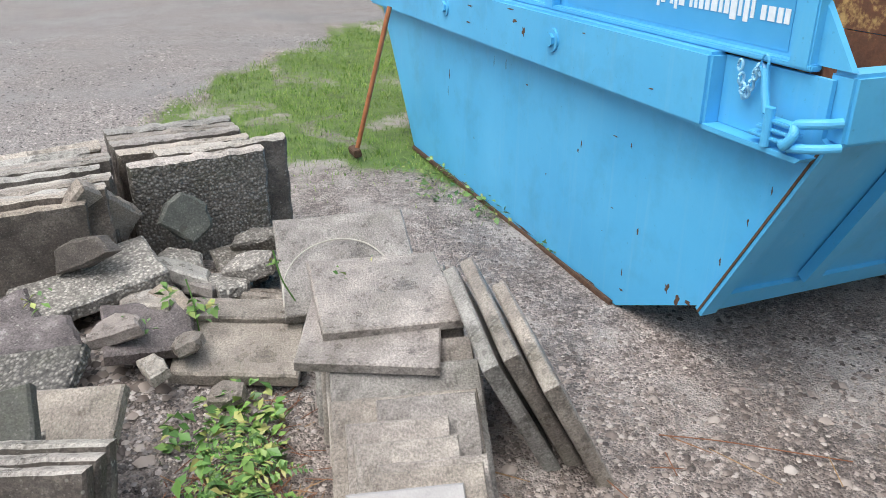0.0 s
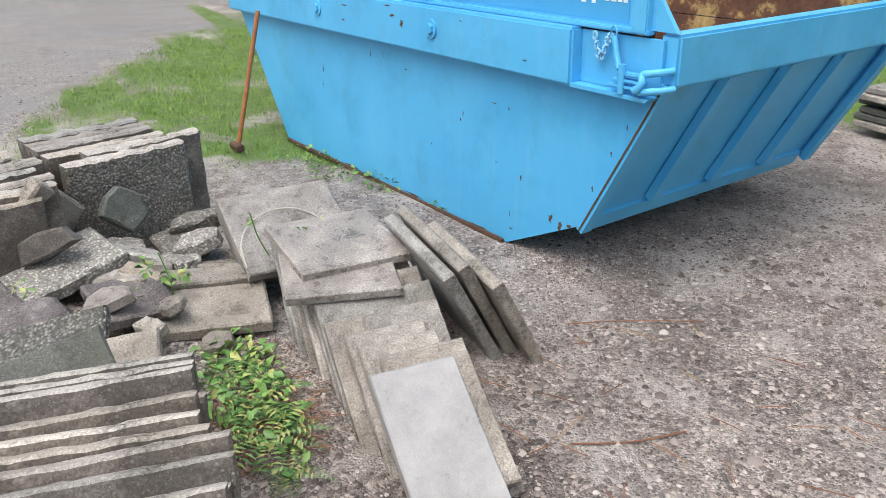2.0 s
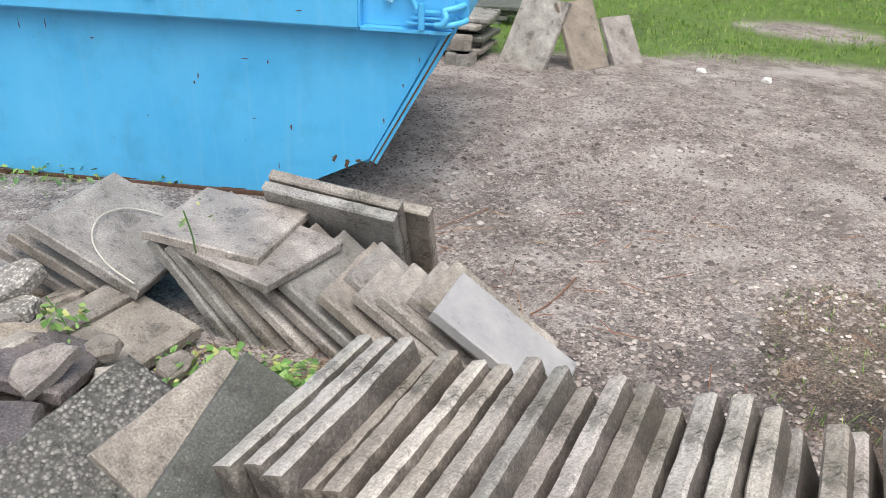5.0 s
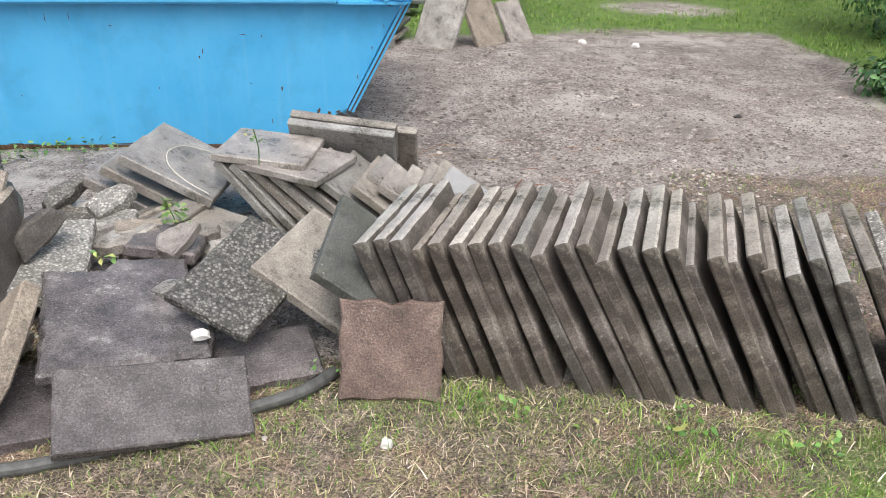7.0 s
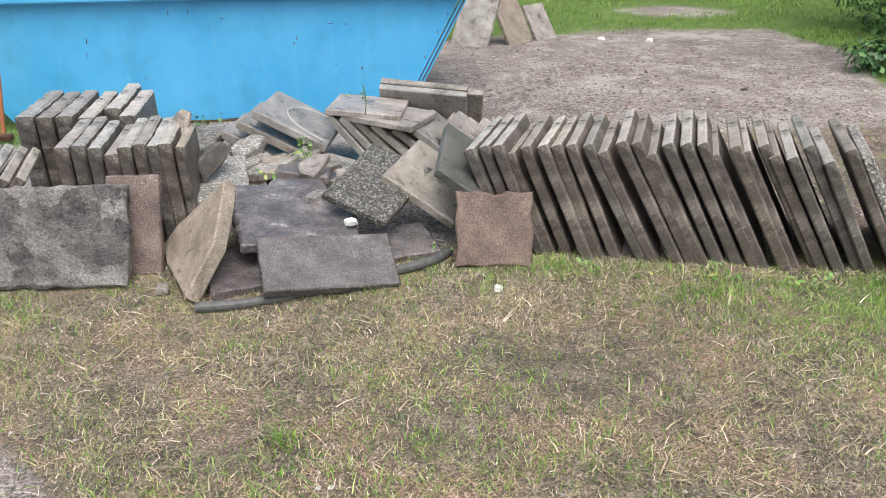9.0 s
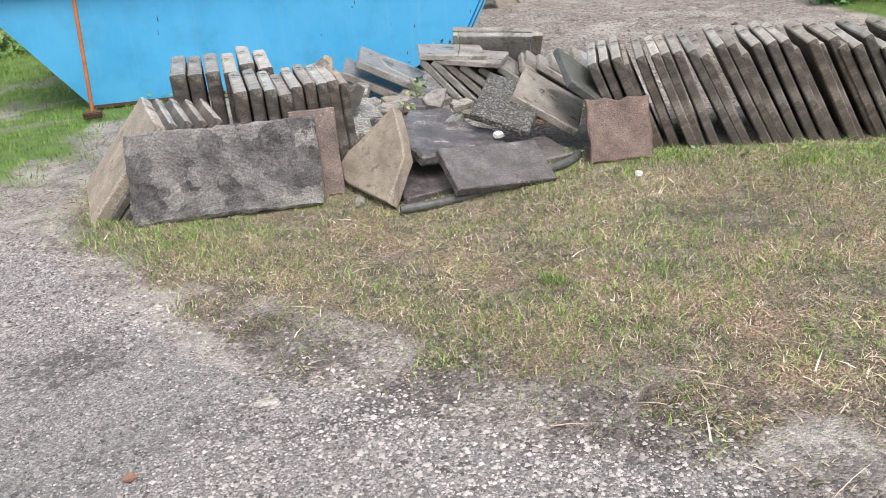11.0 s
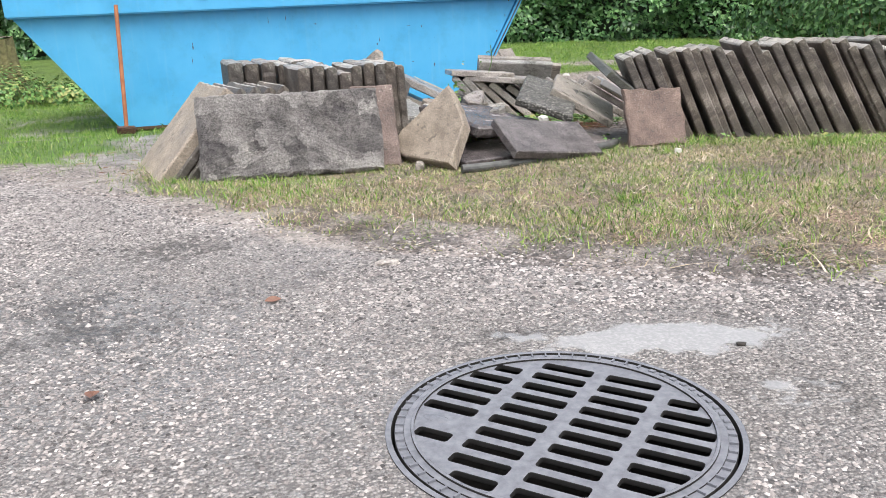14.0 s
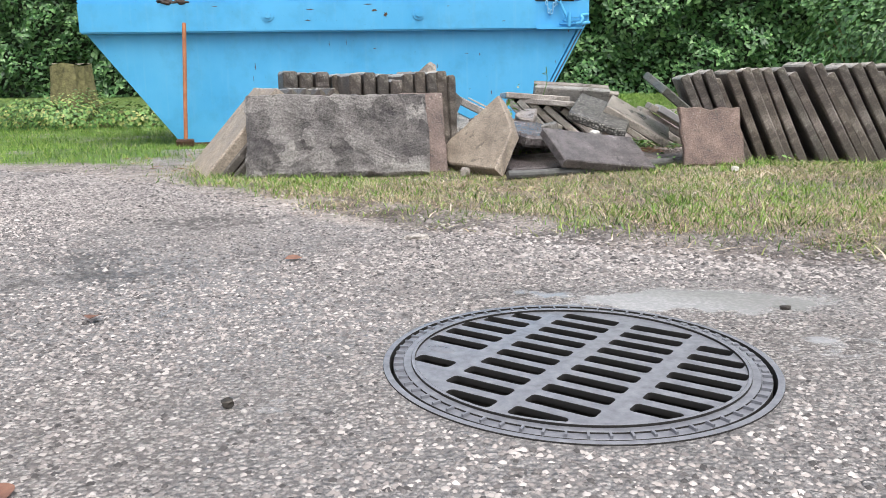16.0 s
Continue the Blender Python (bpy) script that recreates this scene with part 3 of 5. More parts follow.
def build_ground():
    fine_x = np.arange(-4.0, 6.001, 0.05)
    fine_y = np.arange(-2.0, 9.001, 0.05)
    far = [1.0, 2.0, 3.5, 6, 10, 18, 30, 60, 120, 300]
    xs = np.concatenate([[-4.0 - d for d in far[::-1]], fine_x, [6.0 + d for d in far]])
    ys = np.concatenate([[-2.0 - d for d in far[::-1]], fine_y, [9.0 + d for d in (0.3, 0.6, 1, 1.5, 2, 3, 4, 5, 7, 10, 15, 30, 80, 300)]])
    gx, gy = np.meshgrid(xs, ys, indexing="ij")
    nx, ny = gx.shape
    idx = np.arange(nx * ny).reshape(nx, ny)
    hx = (xs[:-1] + xs[1:]) / 2
    hy = (ys[:-1] + ys[1:]) / 2
    lo, hi = 0.45, 0.45
    inside = (np.abs(hx - MH[0]) < lo)[:, None] & (np.abs(hy - 0.075) < hi)[None, :]
    quads = np.stack([idx[:-1, :-1], idx[1:, :-1], idx[1:, 1:], idx[:-1, 1:]], -1)[~inside]
    verts = np.stack([gx.ravel(), gy.ravel(), np.zeros(nx * ny)], 1)
    # the square round the opening, as a ring of quads from the square to the circle
    cx0, cx1 = hx[np.abs(hx - MH[0]) < lo].min() - 0.025, hx[np.abs(hx - MH[0]) < lo].max() + 0.025
    cy0, cy1 = hy[np.abs(hy - 0.075) < hi].min() - 0.025, hy[np.abs(hy - 0.075) < hi].max() + 0.025
    rim = [(x, cy0) for x in np.arange(cx0, cx1 - 0.01, 0.05)] + [(cx1, y) for y in np.arange(cy0, cy1 - 0.01, 0.05)]
    rim += [(x, cy1) for x in np.arange(cx1, cx0 + 0.01, -0.05)] + [(cx0, y) for y in np.arange(cy1, cy0 + 0.01, -0.05)]
    rim = np.array(rim)
    n = len(rim)
    extra, base = [], len(verts)
    for k in range(5):
        f = k / 4
        d = rim - MH
        r = np.hypot(d[:, 0], d[:, 1])[:, None]
        extra.append(np.array(MH) + d / r * (r * (1 - f) + MH_R * f))
    ring = np.concatenate(extra)
    more = []
    for k in range(4):
        for i in range(n):
            j = (i + 1) % n
            more.append((base + k * n + i, base + k * n + j, base + (k + 1) * n + j, base + (k + 1) * n + i))
    verts = np.concatenate([verts, np.column_stack([ring, np.zeros(len(ring))])])
    verts[:, 2] = ground_z(verts[:, 0], verts[:, 1])
    ob = joined("ground", verts, np.concatenate([quads, np.array(more)]), GROUND, "gravel drive, thin dry turf and stony bare soil after rain", "ground")
    ob["kind"] = "structure"
    me = ob.data
    g, d, gr = cover_at(verts[:, 0], verts[:, 1])
    at = me.attributes.new("cover", "FLOAT_COLOR", "POINT")
    at.data.foreach_set("color", np.column_stack([g, d, gr, np.ones(len(g))]).astype(np.float32).ravel())
    x, y = verts[:, 0], verts[:, 1]
    wet = wet_at(x, y)
    damp = np.exp(-(((x + 1.15) / 0.5) ** 2 + ((y - 0.95 - 0.35 * x - 0.4) / 0.22) ** 2)) * 0.9
    damp = np.maximum(damp, damp_at(x, y))
    damp = np.maximum(damp, np.exp(-(((x + 0.25) / 0.55) ** 2 + ((y - 1.12) / 0.13) ** 2)) * 0.7)
    damp = np.maximum(damp, np.exp(-(((x - 0.9) / 0.7) ** 2 + ((y - 0.66) / 0.13) ** 2)) * 0.75)
    damp = np.maximum(damp, np.exp(-(((x + 0.4) / 1.1) ** 2 + ((y - 5.7) / 0.3) ** 2)) * 0.85)
    damp = np.maximum(damp, np.exp(-(((x - 0.2) / 1.0) ** 2 + ((y - 4.2) / 0.6) ** 2)) * 0.7)
    damp = np.maximum(damp, np.exp(-(((x - 1.9) / 0.6) ** 2 + ((y - 8.2) / 0.25) ** 2)) * 0.9)
    damp = np.maximum(damp, np.exp(-(((x - 1.9) / 0.5) ** 2 + ((y - 4.8) / 0.35) ** 2)) * 0.6)
    damp = np.maximum(damp, np.exp(-(((x - 1.35) / 0.25) ** 2 + ((y - 5.4) / 0.45) ** 2)) * 0.7)
    damp = np.maximum(damp, np.exp(-(((x - 0.75) / 0.3) ** 2 + ((y - 4.45) / 0.25) ** 2)) * 0.8)
    damp = np.maximum(damp, 0.8 * smooth01(0.35, 0.75, wobble(x, y, 1.25, 0.6)) * smooth01(-0.7, -1.2, x) * smooth01(-3.4, -2.6, x) * gravel_at(x, y))
    damp = np.maximum(damp, 0.5 * smooth01(0.25, 0.6, wobble(x, y, 1.6, 2.6)) * smooth01(4.6, 5.2, y) * smooth01(0.6, 1.0, x))
    edge = y - np.interp(x, EDGE_X, EDGE_Y)
    damp = np.maximum(damp, 0.8 * smooth01(-0.14, 0.02, edge) * smooth01(0.5, 0.2, edge) * smooth01(-1.0, -0.4, x) * smooth01(4.0, 2.5, x))
    damp = np.maximum(damp, 0.5 * np.exp(-(((x + 1.9) / 0.8) ** 2 + ((y - 1.3) / 0.9) ** 2)))
    damp = np.maximum(damp, 1.25 * np.exp(-(((x - 2.2) / 1.1) ** 2 + ((y - 4.85) / 0.7) ** 2)))
    damp = damp * np.clip(0.7 + 0.6 * wobble(x, y, 9.0, 1.5), 0, 1)
    at = me.attributes.new("damp", "FLOAT", "POINT")
    at.data.foreach_set("value", damp.astype(np.float32))
    at = me.attributes.new("wet", "FLOAT", "POINT")
    at.data.foreach_set("value", wet.astype(np.float32))
    for p in me.polygons:
        p.use_smooth = True
    return ob


ground = build_ground()


# ---- round drain grate ----
def build_grate():
    m = Matrix.Translation((MH[0], MH[1], 0.0)) @ Matrix.Rotation(radians(-33.0), 4, "Z")
    top = holder("drain_grate", "round cast iron drain grate set flush in wet gravel", "drain grate", m)

    def plate(name, loops, depth, z, material, bev=0.0015):
        cu = bpy.data.curves.new(name, "CURVE")
        cu.dimensions, cu.fill_mode = "2D", "BOTH"
        cu.extrude, cu.bevel_depth, cu.bevel_resolution = depth / 2 - bev, bev, 1
        for pts in loops:
            s = cu.splines.new("POLY")
            s.points.add(len(pts) - 1)
            for q, (x, y) in zip(s.points, pts):
                q.co = (x, y, 0, 1)
            s.use_cyclic_u = True
        tmp = bpy.data.objects.new(name, cu)
        scene.collection.objects.link(tmp)
        me = bpy.data.meshes.new_from_object(tmp.evaluated_get(bpy.context.evaluated_depsgraph_get()))
        bpy.data.objects.remove(tmp)
        me.transform(Matrix.Translation((0, 0, z - depth / 2)))
        me.materials.clear()
        me.materials.append(material)
        me.materials.append(PIT_SHADE)
        # only upward faces stay iron; slot walls and undersides get painted shade
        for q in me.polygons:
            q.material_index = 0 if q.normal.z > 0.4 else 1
        ob = new(name, me)
        ob.parent = top
        return ob

    def circle(r, n=96):
        return [(r * math.cos(2 * math.pi * k / n), r * math.sin(2 * math.pi * k / n)) for k in range(n)]

    def slot(x, y, length, w):
        out = []
        r = w / 2 * 0.5
        for cx, cy, a0 in ((length / 2 - r, w / 2 - r, 0), (-length / 2 + r, w / 2 - r, 90), (-length / 2 + r, -w / 2 + r, 180), (length / 2 - r, -w / 2 + r, 270)):
            for k in range(5):
                a = radians(a0 + 22.5 * k)
                out.append((x + cx + r * math.cos(a), y + cy + r * math.sin(a)))
        return out

    loops = [circle(0.315)]
    lim = 0.297
    for col in range(4):
        for row in range(-5, 6):
            cx, cy = (col - 1.5) * 0.152, row * 0.0555 + 0.01
            x0, x1 = cx - 0.061, cx + 0.061
            yy = abs(cy) + 0.009
            if yy > lim:
                continue
            reach = math.sqrt(lim * lim - yy * yy)
            x0, x1 = max(x0, -reach), min(x1, reach)
            if x1 - x0 > 0.035 and not (col == 0 and row == -2):
                loops.append(slot((x0 + x1) / 2, cy, x1 - x0, 0.036))
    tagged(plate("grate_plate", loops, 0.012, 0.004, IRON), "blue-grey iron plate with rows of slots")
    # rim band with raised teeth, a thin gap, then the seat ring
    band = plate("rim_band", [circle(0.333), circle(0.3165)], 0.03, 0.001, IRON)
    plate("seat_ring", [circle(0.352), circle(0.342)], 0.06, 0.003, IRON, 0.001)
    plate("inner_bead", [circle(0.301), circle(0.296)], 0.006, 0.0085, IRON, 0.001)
    tooth = bmesh.new()
    box(tooth, 0.3175, 0.333, -0.002, 0.002, 0.0, 0.006)
    me = mesh_from("rim_tooth", tooth)
    me.materials.append(IRON)
    for k in range(64):
        a = 2 * math.pi * k / 64
        if 20 < math.degrees(a) < 75:
            continue
        ob = new("rim_tooth", me)
        ob.parent = band
        ob.matrix_local = Matrix.Rotation(a, 4, "Z")
    # raised lettering too worn to read
    rr = random.Random(3)
    for k in range(11):
        a = radians(22 + k * 5.1)
        b = bmesh.new()
        box(b, 0.319, 0.3315, -0.006 - rr.random() * 0.003, 0.006, 0.0, 0.0042, 0.001)
        part("worn_letter_bar", b, IRON, band, m=Matrix.Rotation(a, 4, "Z"))
    b = bmesh.new()
    bmesh.ops.create_uvsphere(b, u_segments=14, v_segments=6, radius=1.0, matrix=Matrix.Translation((-0.232, -0.1, 0.004)) @ Matrix.Diagonal((0.03, 0.015, 0.003, 1)))
    part("oval_boss", b, IRON, top)
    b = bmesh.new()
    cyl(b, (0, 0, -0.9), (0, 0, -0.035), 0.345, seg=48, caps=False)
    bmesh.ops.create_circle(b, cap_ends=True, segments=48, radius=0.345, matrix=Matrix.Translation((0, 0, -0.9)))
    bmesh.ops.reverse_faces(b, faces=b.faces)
    part("shaft", b, PIT_SHADE, top, "concrete shaft below the grate, its shade painted near black")
    return top


build_grate()


# ---- blue skip ----
SKIP_W = 1.93


def build_skip():
    m = Matrix.Translation((-0.07, 6.07, 0.005)) @ Matrix.Rotation(radians(9.2), 4, "Z") @ Matrix.Rotation(-0.012, 4, "Y")
    top = holder("waste_skip", "bright blue painted steel waste skip with scratches and rust", "skip", m)
    low = [(-2.67, 0.0), (0.0, 0.0), (0.52, 0.255), (0.925, 1.0), (-3.42, 1.0)]
    for y0, y1, lab in ((SKIP_W - 0.008, SKIP_W, ""), (0.0, 0.008, "scratched blue side sheet with rust spots")):
        side = part("side_sheet", prism(low, y0, y1), BLUE, top, lab)

    def strip(name, a, b, y0, y1, th, material, label="", under=None):
        (x0, z0), (x1, z1) = a, b
        d = Vector((x1 - x0, z1 - z0)).normalized()
        nrm = Vector((-d.y, d.x)) * th
        return part(name, prism([(x0, z0), (x1, z1), (x1 + nrm.x, z1 + nrm.y), (x0 + nrm.x, z0 + nrm.y)], y0, y1), material, under or top, label)

    i0, i1 = 0.010, SKIP_W - 0.010
    strip("floor_sheet", (-2.67, 0.0), (0.0, 0.0), i0, i1, 0.008, RUSTIN)
    strip("toe_sheet", (0.0, 0.0), (0.49, 0.24), i0, i1, 0.008, BLUE)
    end = strip("end_sheet", (0.50, 0.25), (0.905, 1.0), i0, i1, 0.008, BLUE, "sloping blue end sheet with ribs")
    strip("end_sheet", (-3.41, 1.0), (-2.67, 0.0), i0, i1, 0.008, BLUE)
    bm = bmesh.new()
    box(bm, -2.66, -0.02, -0.022, -0.002, -0.012, 0.016, 0.004)
    part("skid_rail", bm, RUST, top, "rusty brown rail along the foot")
    # end rim along the slope edges and the foot
    for y0, y1 in ((-0.02, 0.05), (SKIP_W - 0.05, SKIP_W + 0.02)):
        strip("corner_rim", (0.565, 0.235), (0.985, 1.0), y0, y1, 0.04, BLUE)
    strip("foot_rim", (0.50, 0.205), (0.545, 0.29), 0.055, SKIP_W - 0.055, 0.05, BLUE, "dented blue foot rim with rust")
    for y0, y1 in ((-0.024, -0.0205), (SKIP_W + 0.0205, SKIP_W + 0.024)):
        strip("rim_seam", (0.552, 0.245), (0.962, 0.985), y0, y1, 0.009, RUST, "dark rusty seam along the rim")
    for k in range(3):
        y = 0.48 + k * 0.48
        strip("end_rib", (0.585, 0.30), (0.955, 0.985), y - 0.035, y + 0.035, 0.045, BLUE, under=end)
    # lip beams
    for y0, y1 in ((SKIP_W, SKIP_W + 0.085), (-0.085, 0.0)):
        bm = prism([(-3.41, 0.945), (0.50, 0.945), (0.50, 1.2), (-3.41, 1.2)], y0, y1 - 0.002)
        bmesh.ops.bevel(bm, geom=bm.edges[:], offset=0.012, segments=2, affect="EDGES")
        beam = part("lip_beam", bm, BLUE, top, "blue box-section lip beam, paint rubbed through")
        part("beam_end_plate", prism([(0.502, 0.945), (0.93, 0.945), (0.95, 0.962), (0.502, 0.962)], y0, y1 - 0.002), BLUE, top)
        part("beam_back_plate", prism([(0.502, 0.964), (0.95, 0.964), (0.95, 1.19), (0.502, 1.19)], y1 - 0.02, y1 - 0.003), BLUE, top)
    bm = bmesh.new()
    box(bm, 0.915, 1.015, 0.0, SKIP_W, 1.004, 1.215, 0.012)
    part("end_lip_beam", bm, BLUE, top)
    bm = bmesh.new()
    box(bm, -3.34, -3.36, 0.0, SKIP_W, 1.004, 1.215, 0.012)
    part("end_lip_beam", bm, BLUE, top)
    # upper boards, ribs and gussets
    for y0, y1, inner in ((SKIP_W - 0.012, SKIP_W - 0.004, SKIP_W - 0.0185), (0.004, 0.012, 0.0135)):
        board = part("upper_board", prism([(-3.42, 1.202), (0.86, 1.202), (0.86, 1.66), (-3.42, 1.66)], y0, y1), BLUE, top)
        part("inner_lining", prism([(-3.34, 1.01), (0.88, 1.01), (0.855, 1.65), (-3.34, 1.65)], inner, inner + 0.005), RUSTIN, top, "rusty inner face caked with yellow loam")
    for y0, y1 in ((-0.028, 0.003), (SKIP_W - 0.003, SKIP_W + 0.028)):
        for x in (-3.35, -2.55, -1.64, -0.70, 0.83):
            bm = bmesh.new()
            box(bm, x - 0.04, x + 0.04, y0 - 0.012, y1, 1.204, 1.64, 0.006)
            part("board_rib", bm, BLUE, top)
        bm = bmesh.new()
        box(bm, -3.41, 0.88, y0 - 0.03, y1 + 0.03, 1.642, 1.70, 0.01)
        part("top_rail", bm, BLUE, top)
        bm = bmesh.new()
        box(bm, -3.42, 0.88, y0 - 0.01, y1 + 0.004, 1.201, 1.222, 0.005)
        part("board_foot_rail", bm, BLUE, top)
        part("gusset", prism([(0.862, 1.22), (1.0, 1.22), (0.862, 1.40)], y0 + 0.02, y1 + 0.012), BLUE, top)
    part("inner_lining", prism([(-2.59, 0.012), (0.0, 0.012), (0.5, 0.26), (0.90, 1.005), (-3.36, 1.005)], SKIP_W - 0.018, SKIP_W - 0.012), RUSTIN, top)
    bm = bmesh.new()
    box(bm, -0.60, 0.74, 0.0018, 0.0038, 1.235, 1.44)
    part("sign_panel", bm, DEEPBLUE, board, "deeper blue painted sign panel")
    # lettering too plain to spell: a row of blocks and a row of bars
    for k in range(6):
        bm = bmesh.new()
        x = -1.47 + k * 0.115
        box(bm, x, x + 0.085, -0.0005, 0.0015, 1.29, 1.42)
        part("sign_block", bm, WHITE, board, "white painted sign block")
    rr = random.Random(5)
    x = -0.52
    while x < 0.72:
        w = rr.choice((0.016, 0.022, 0.03))
        bm = bmesh.new()
        h = rr.choice((0.045, 0.045, 0.066))
        box(bm, x, x + w, -0.0005, 0.0015, 1.315 - rr.choice((0, 0, 0, 0.015)), 1.315 + h)
        part("sign_bar", bm, WHITE, board, "white painted lettering bar")
        x += w + rr.choice((0.008, 0.010, 0.010, 0.03))
    # lifting pegs on the beam
    for x in (-2.75, -1.86, -0.56, 0.30):
        bm = bmesh.new()
        cyl(bm, (x, -0.0845, 1.085), (x, -0.094, 1.085), 0.052, seg=20)
        cyl(bm, (x, -0.094, 1.085), (x, -0.108, 1.085), 0.030, seg=6)
        if x in (-1.86, -0.56):
            part("beam_bolt", bm, BLUE, beam)
        else:
            bm.free()
    # corner latch: plates, eye, two hook bars, lever pin and chain
    for z, x0, x1 in ((0.985, 0.72, 0.92), (1.012, 0.75, 0.91), (1.039, 0.77, 0.89)):
        bm = bmesh.new()
        box(bm, x0, x1, -0.088, -0.045, z, z + 0.013, 0.004)
        part("latch_plate", bm, BLUE, top)
    bm = bmesh.new()
    cyl(bm, (0.80, -0.085, 0.965), (0.80, -0.085, 1.085), 0.016, seg=12)
    part("latch_pin", bm, BLUE, top, "blue-painted steel hinge pin")
    bm = bmesh.new()
    tube(bm, smooth_line([(0.87, -0.085, 0.99), (0.90, -0.105, 0.995), (0.92, -0.10, 1.03), (0.91, -0.085, 1.055), (0.94, -0.075, 1.065), (0.97, -0.05, 1.07), (0.995, 0.0, 1.075)], 6), 0.0155, 12)
    part("latch_hook", bm, BLUE, top, "thick blue-painted hook bar")
    bm = bmesh.new()
    tube(bm, smooth_line([(0.90, -0.09, 0.985), (0.95, -0.085, 0.995), (0.985, -0.05, 1.0), (1.01, -0.005, 1.005)], 6), 0.0145, 12)
    part("latch_bar", bm, BLUE, top)
    bm = bmesh.new()
    tube(bm, [(0.72, -0.055, 1.185), (0.745, -0.065, 1.12), (0.775, -0.075, 1.06)], 0.013, 10)
    part("lever", bm, BLUE, top)
    bm = bmesh.new()
    ring = [(0.715 + 0.016 * math.cos(q), -0.055, 1.20 + 0.028 * math.sin(q)) for q in np.linspace(0, 2 * math.pi, 15)]
    tube(bm, ring, 0.005, 7)
    part("lever_ring", bm, BLUE, top)
    for k in range(9):
        bm = bmesh.new()
        u = k / 8
        c = Vector((0.60 + 0.095 * u, -0.045, 1.175 - 0.085 * math.sin(min(1.0, u * 1.25) * math.pi)))
        turn = k % 2
        pts = [c + Vector((0.011 * math.cos(q) * (1 - turn), 0.011 * math.cos(q) * turn, 0.018 * math.sin(q))) for q in np.linspace(0, 2 * math.pi, 13)]
        tube(bm, pts, 0.005, 7)
        part("chain_link", bm, PALEBLUE, top, "pale blue chain link")
    # weathered seams: grime along the rim and under the latch
    # rubbed patches on the beam and rust blots on the side
    rr = random.Random(11)

    def blot(x, z, w, h, y, name="rust_blot"):
        bm = bmesh.new()
        n = 14
        vs = []
        for k in range(n):
            a = 2 * math.pi * k / n
            f = rr.uniform(0.3, 1.0) * 0.62
            vs.append(bm.verts.new((x + w * f * math.cos(a), y, z + h * f * math.sin(a))))
        bm.faces.new(vs)
        r = bmesh.ops.extrude_face_region(bm, geom=bm.faces[:])
        for v in r["geom"]:
            if isinstance(v, bmesh.types.BMVert):
                v.co.y -= 0.0012
        bmesh.ops.recalc_face_normals(bm, faces=bm.faces)
        part(name, bm, RUST, beam if name == "rubbed_patch" else side)

    for x, z, w, h in ((0.82, 0.93, 0.012, 0.03), (0.46, 0.235, 0.05, 0.02), (0.40, 0.22, 0.03, 0.05), (0.60, 0.47, 0.010, 0.03), (0.70, 0.66, 0.008, 0.035), (0.78, 0.80, 0.007, 0.03), (-0.25, 0.015, 0.2, 0.010), (-0.9, 0.02, 0.25, 0.012), (-1.7, 0.018, 0.22, 0.010), (0.03, 0.09, 0.03, 0.012), (-0.16, 0.30, 0.006, 0.006), (-0.10, 0.43, 0.02, 0.005), (0.10, 0.395, 0.010, 0.032), (-0.005, 0.735, 0.009, 0.02), (-0.12, 0.745, 0.05, 0.006), (-0.39, 0.64, 0.008, 0.035), (-0.415, 0.60, 0.014, 0.02), (0.33, 0.24, 0.03, 0.05), (-0.95, 0.8, 0.03, 0.008), (-1.35, 0.85, 0.006, 0.06), (-1.2, 0.86, 0.005, 0.05), (-2.0, 0.66, 0.009, 0.06), (-2.02, 0.55, 0.006, 0.07), (0.02, 0.17, 0.006, 0.04), (-0.7, 0.4, 0.008, 0.012), (-1.6, 0.35, 0.01, 0.01)):
        blot(x, z, w, h, 0.0)
    for x, z, w, h in ((-1.5, 1.13, 0.06, 0.012), (-1.52, 1.04, 0.07, 0.012), (-1.0, 1.17, 0.09, 0.008), (-0.85, 1.08, 0.03, 0.05), (-0.95, 1.12, 0.05, 0.02), (-2.3, 1.16, 0.05, 0.008), (-0.3, 1.15, 0.03, 0.006), (0.2, 1.02, 0.04, 0.006)):
        blot(x, z, w, h, -0.0853, "rubbed_patch")
    return top


skip = build_skip()


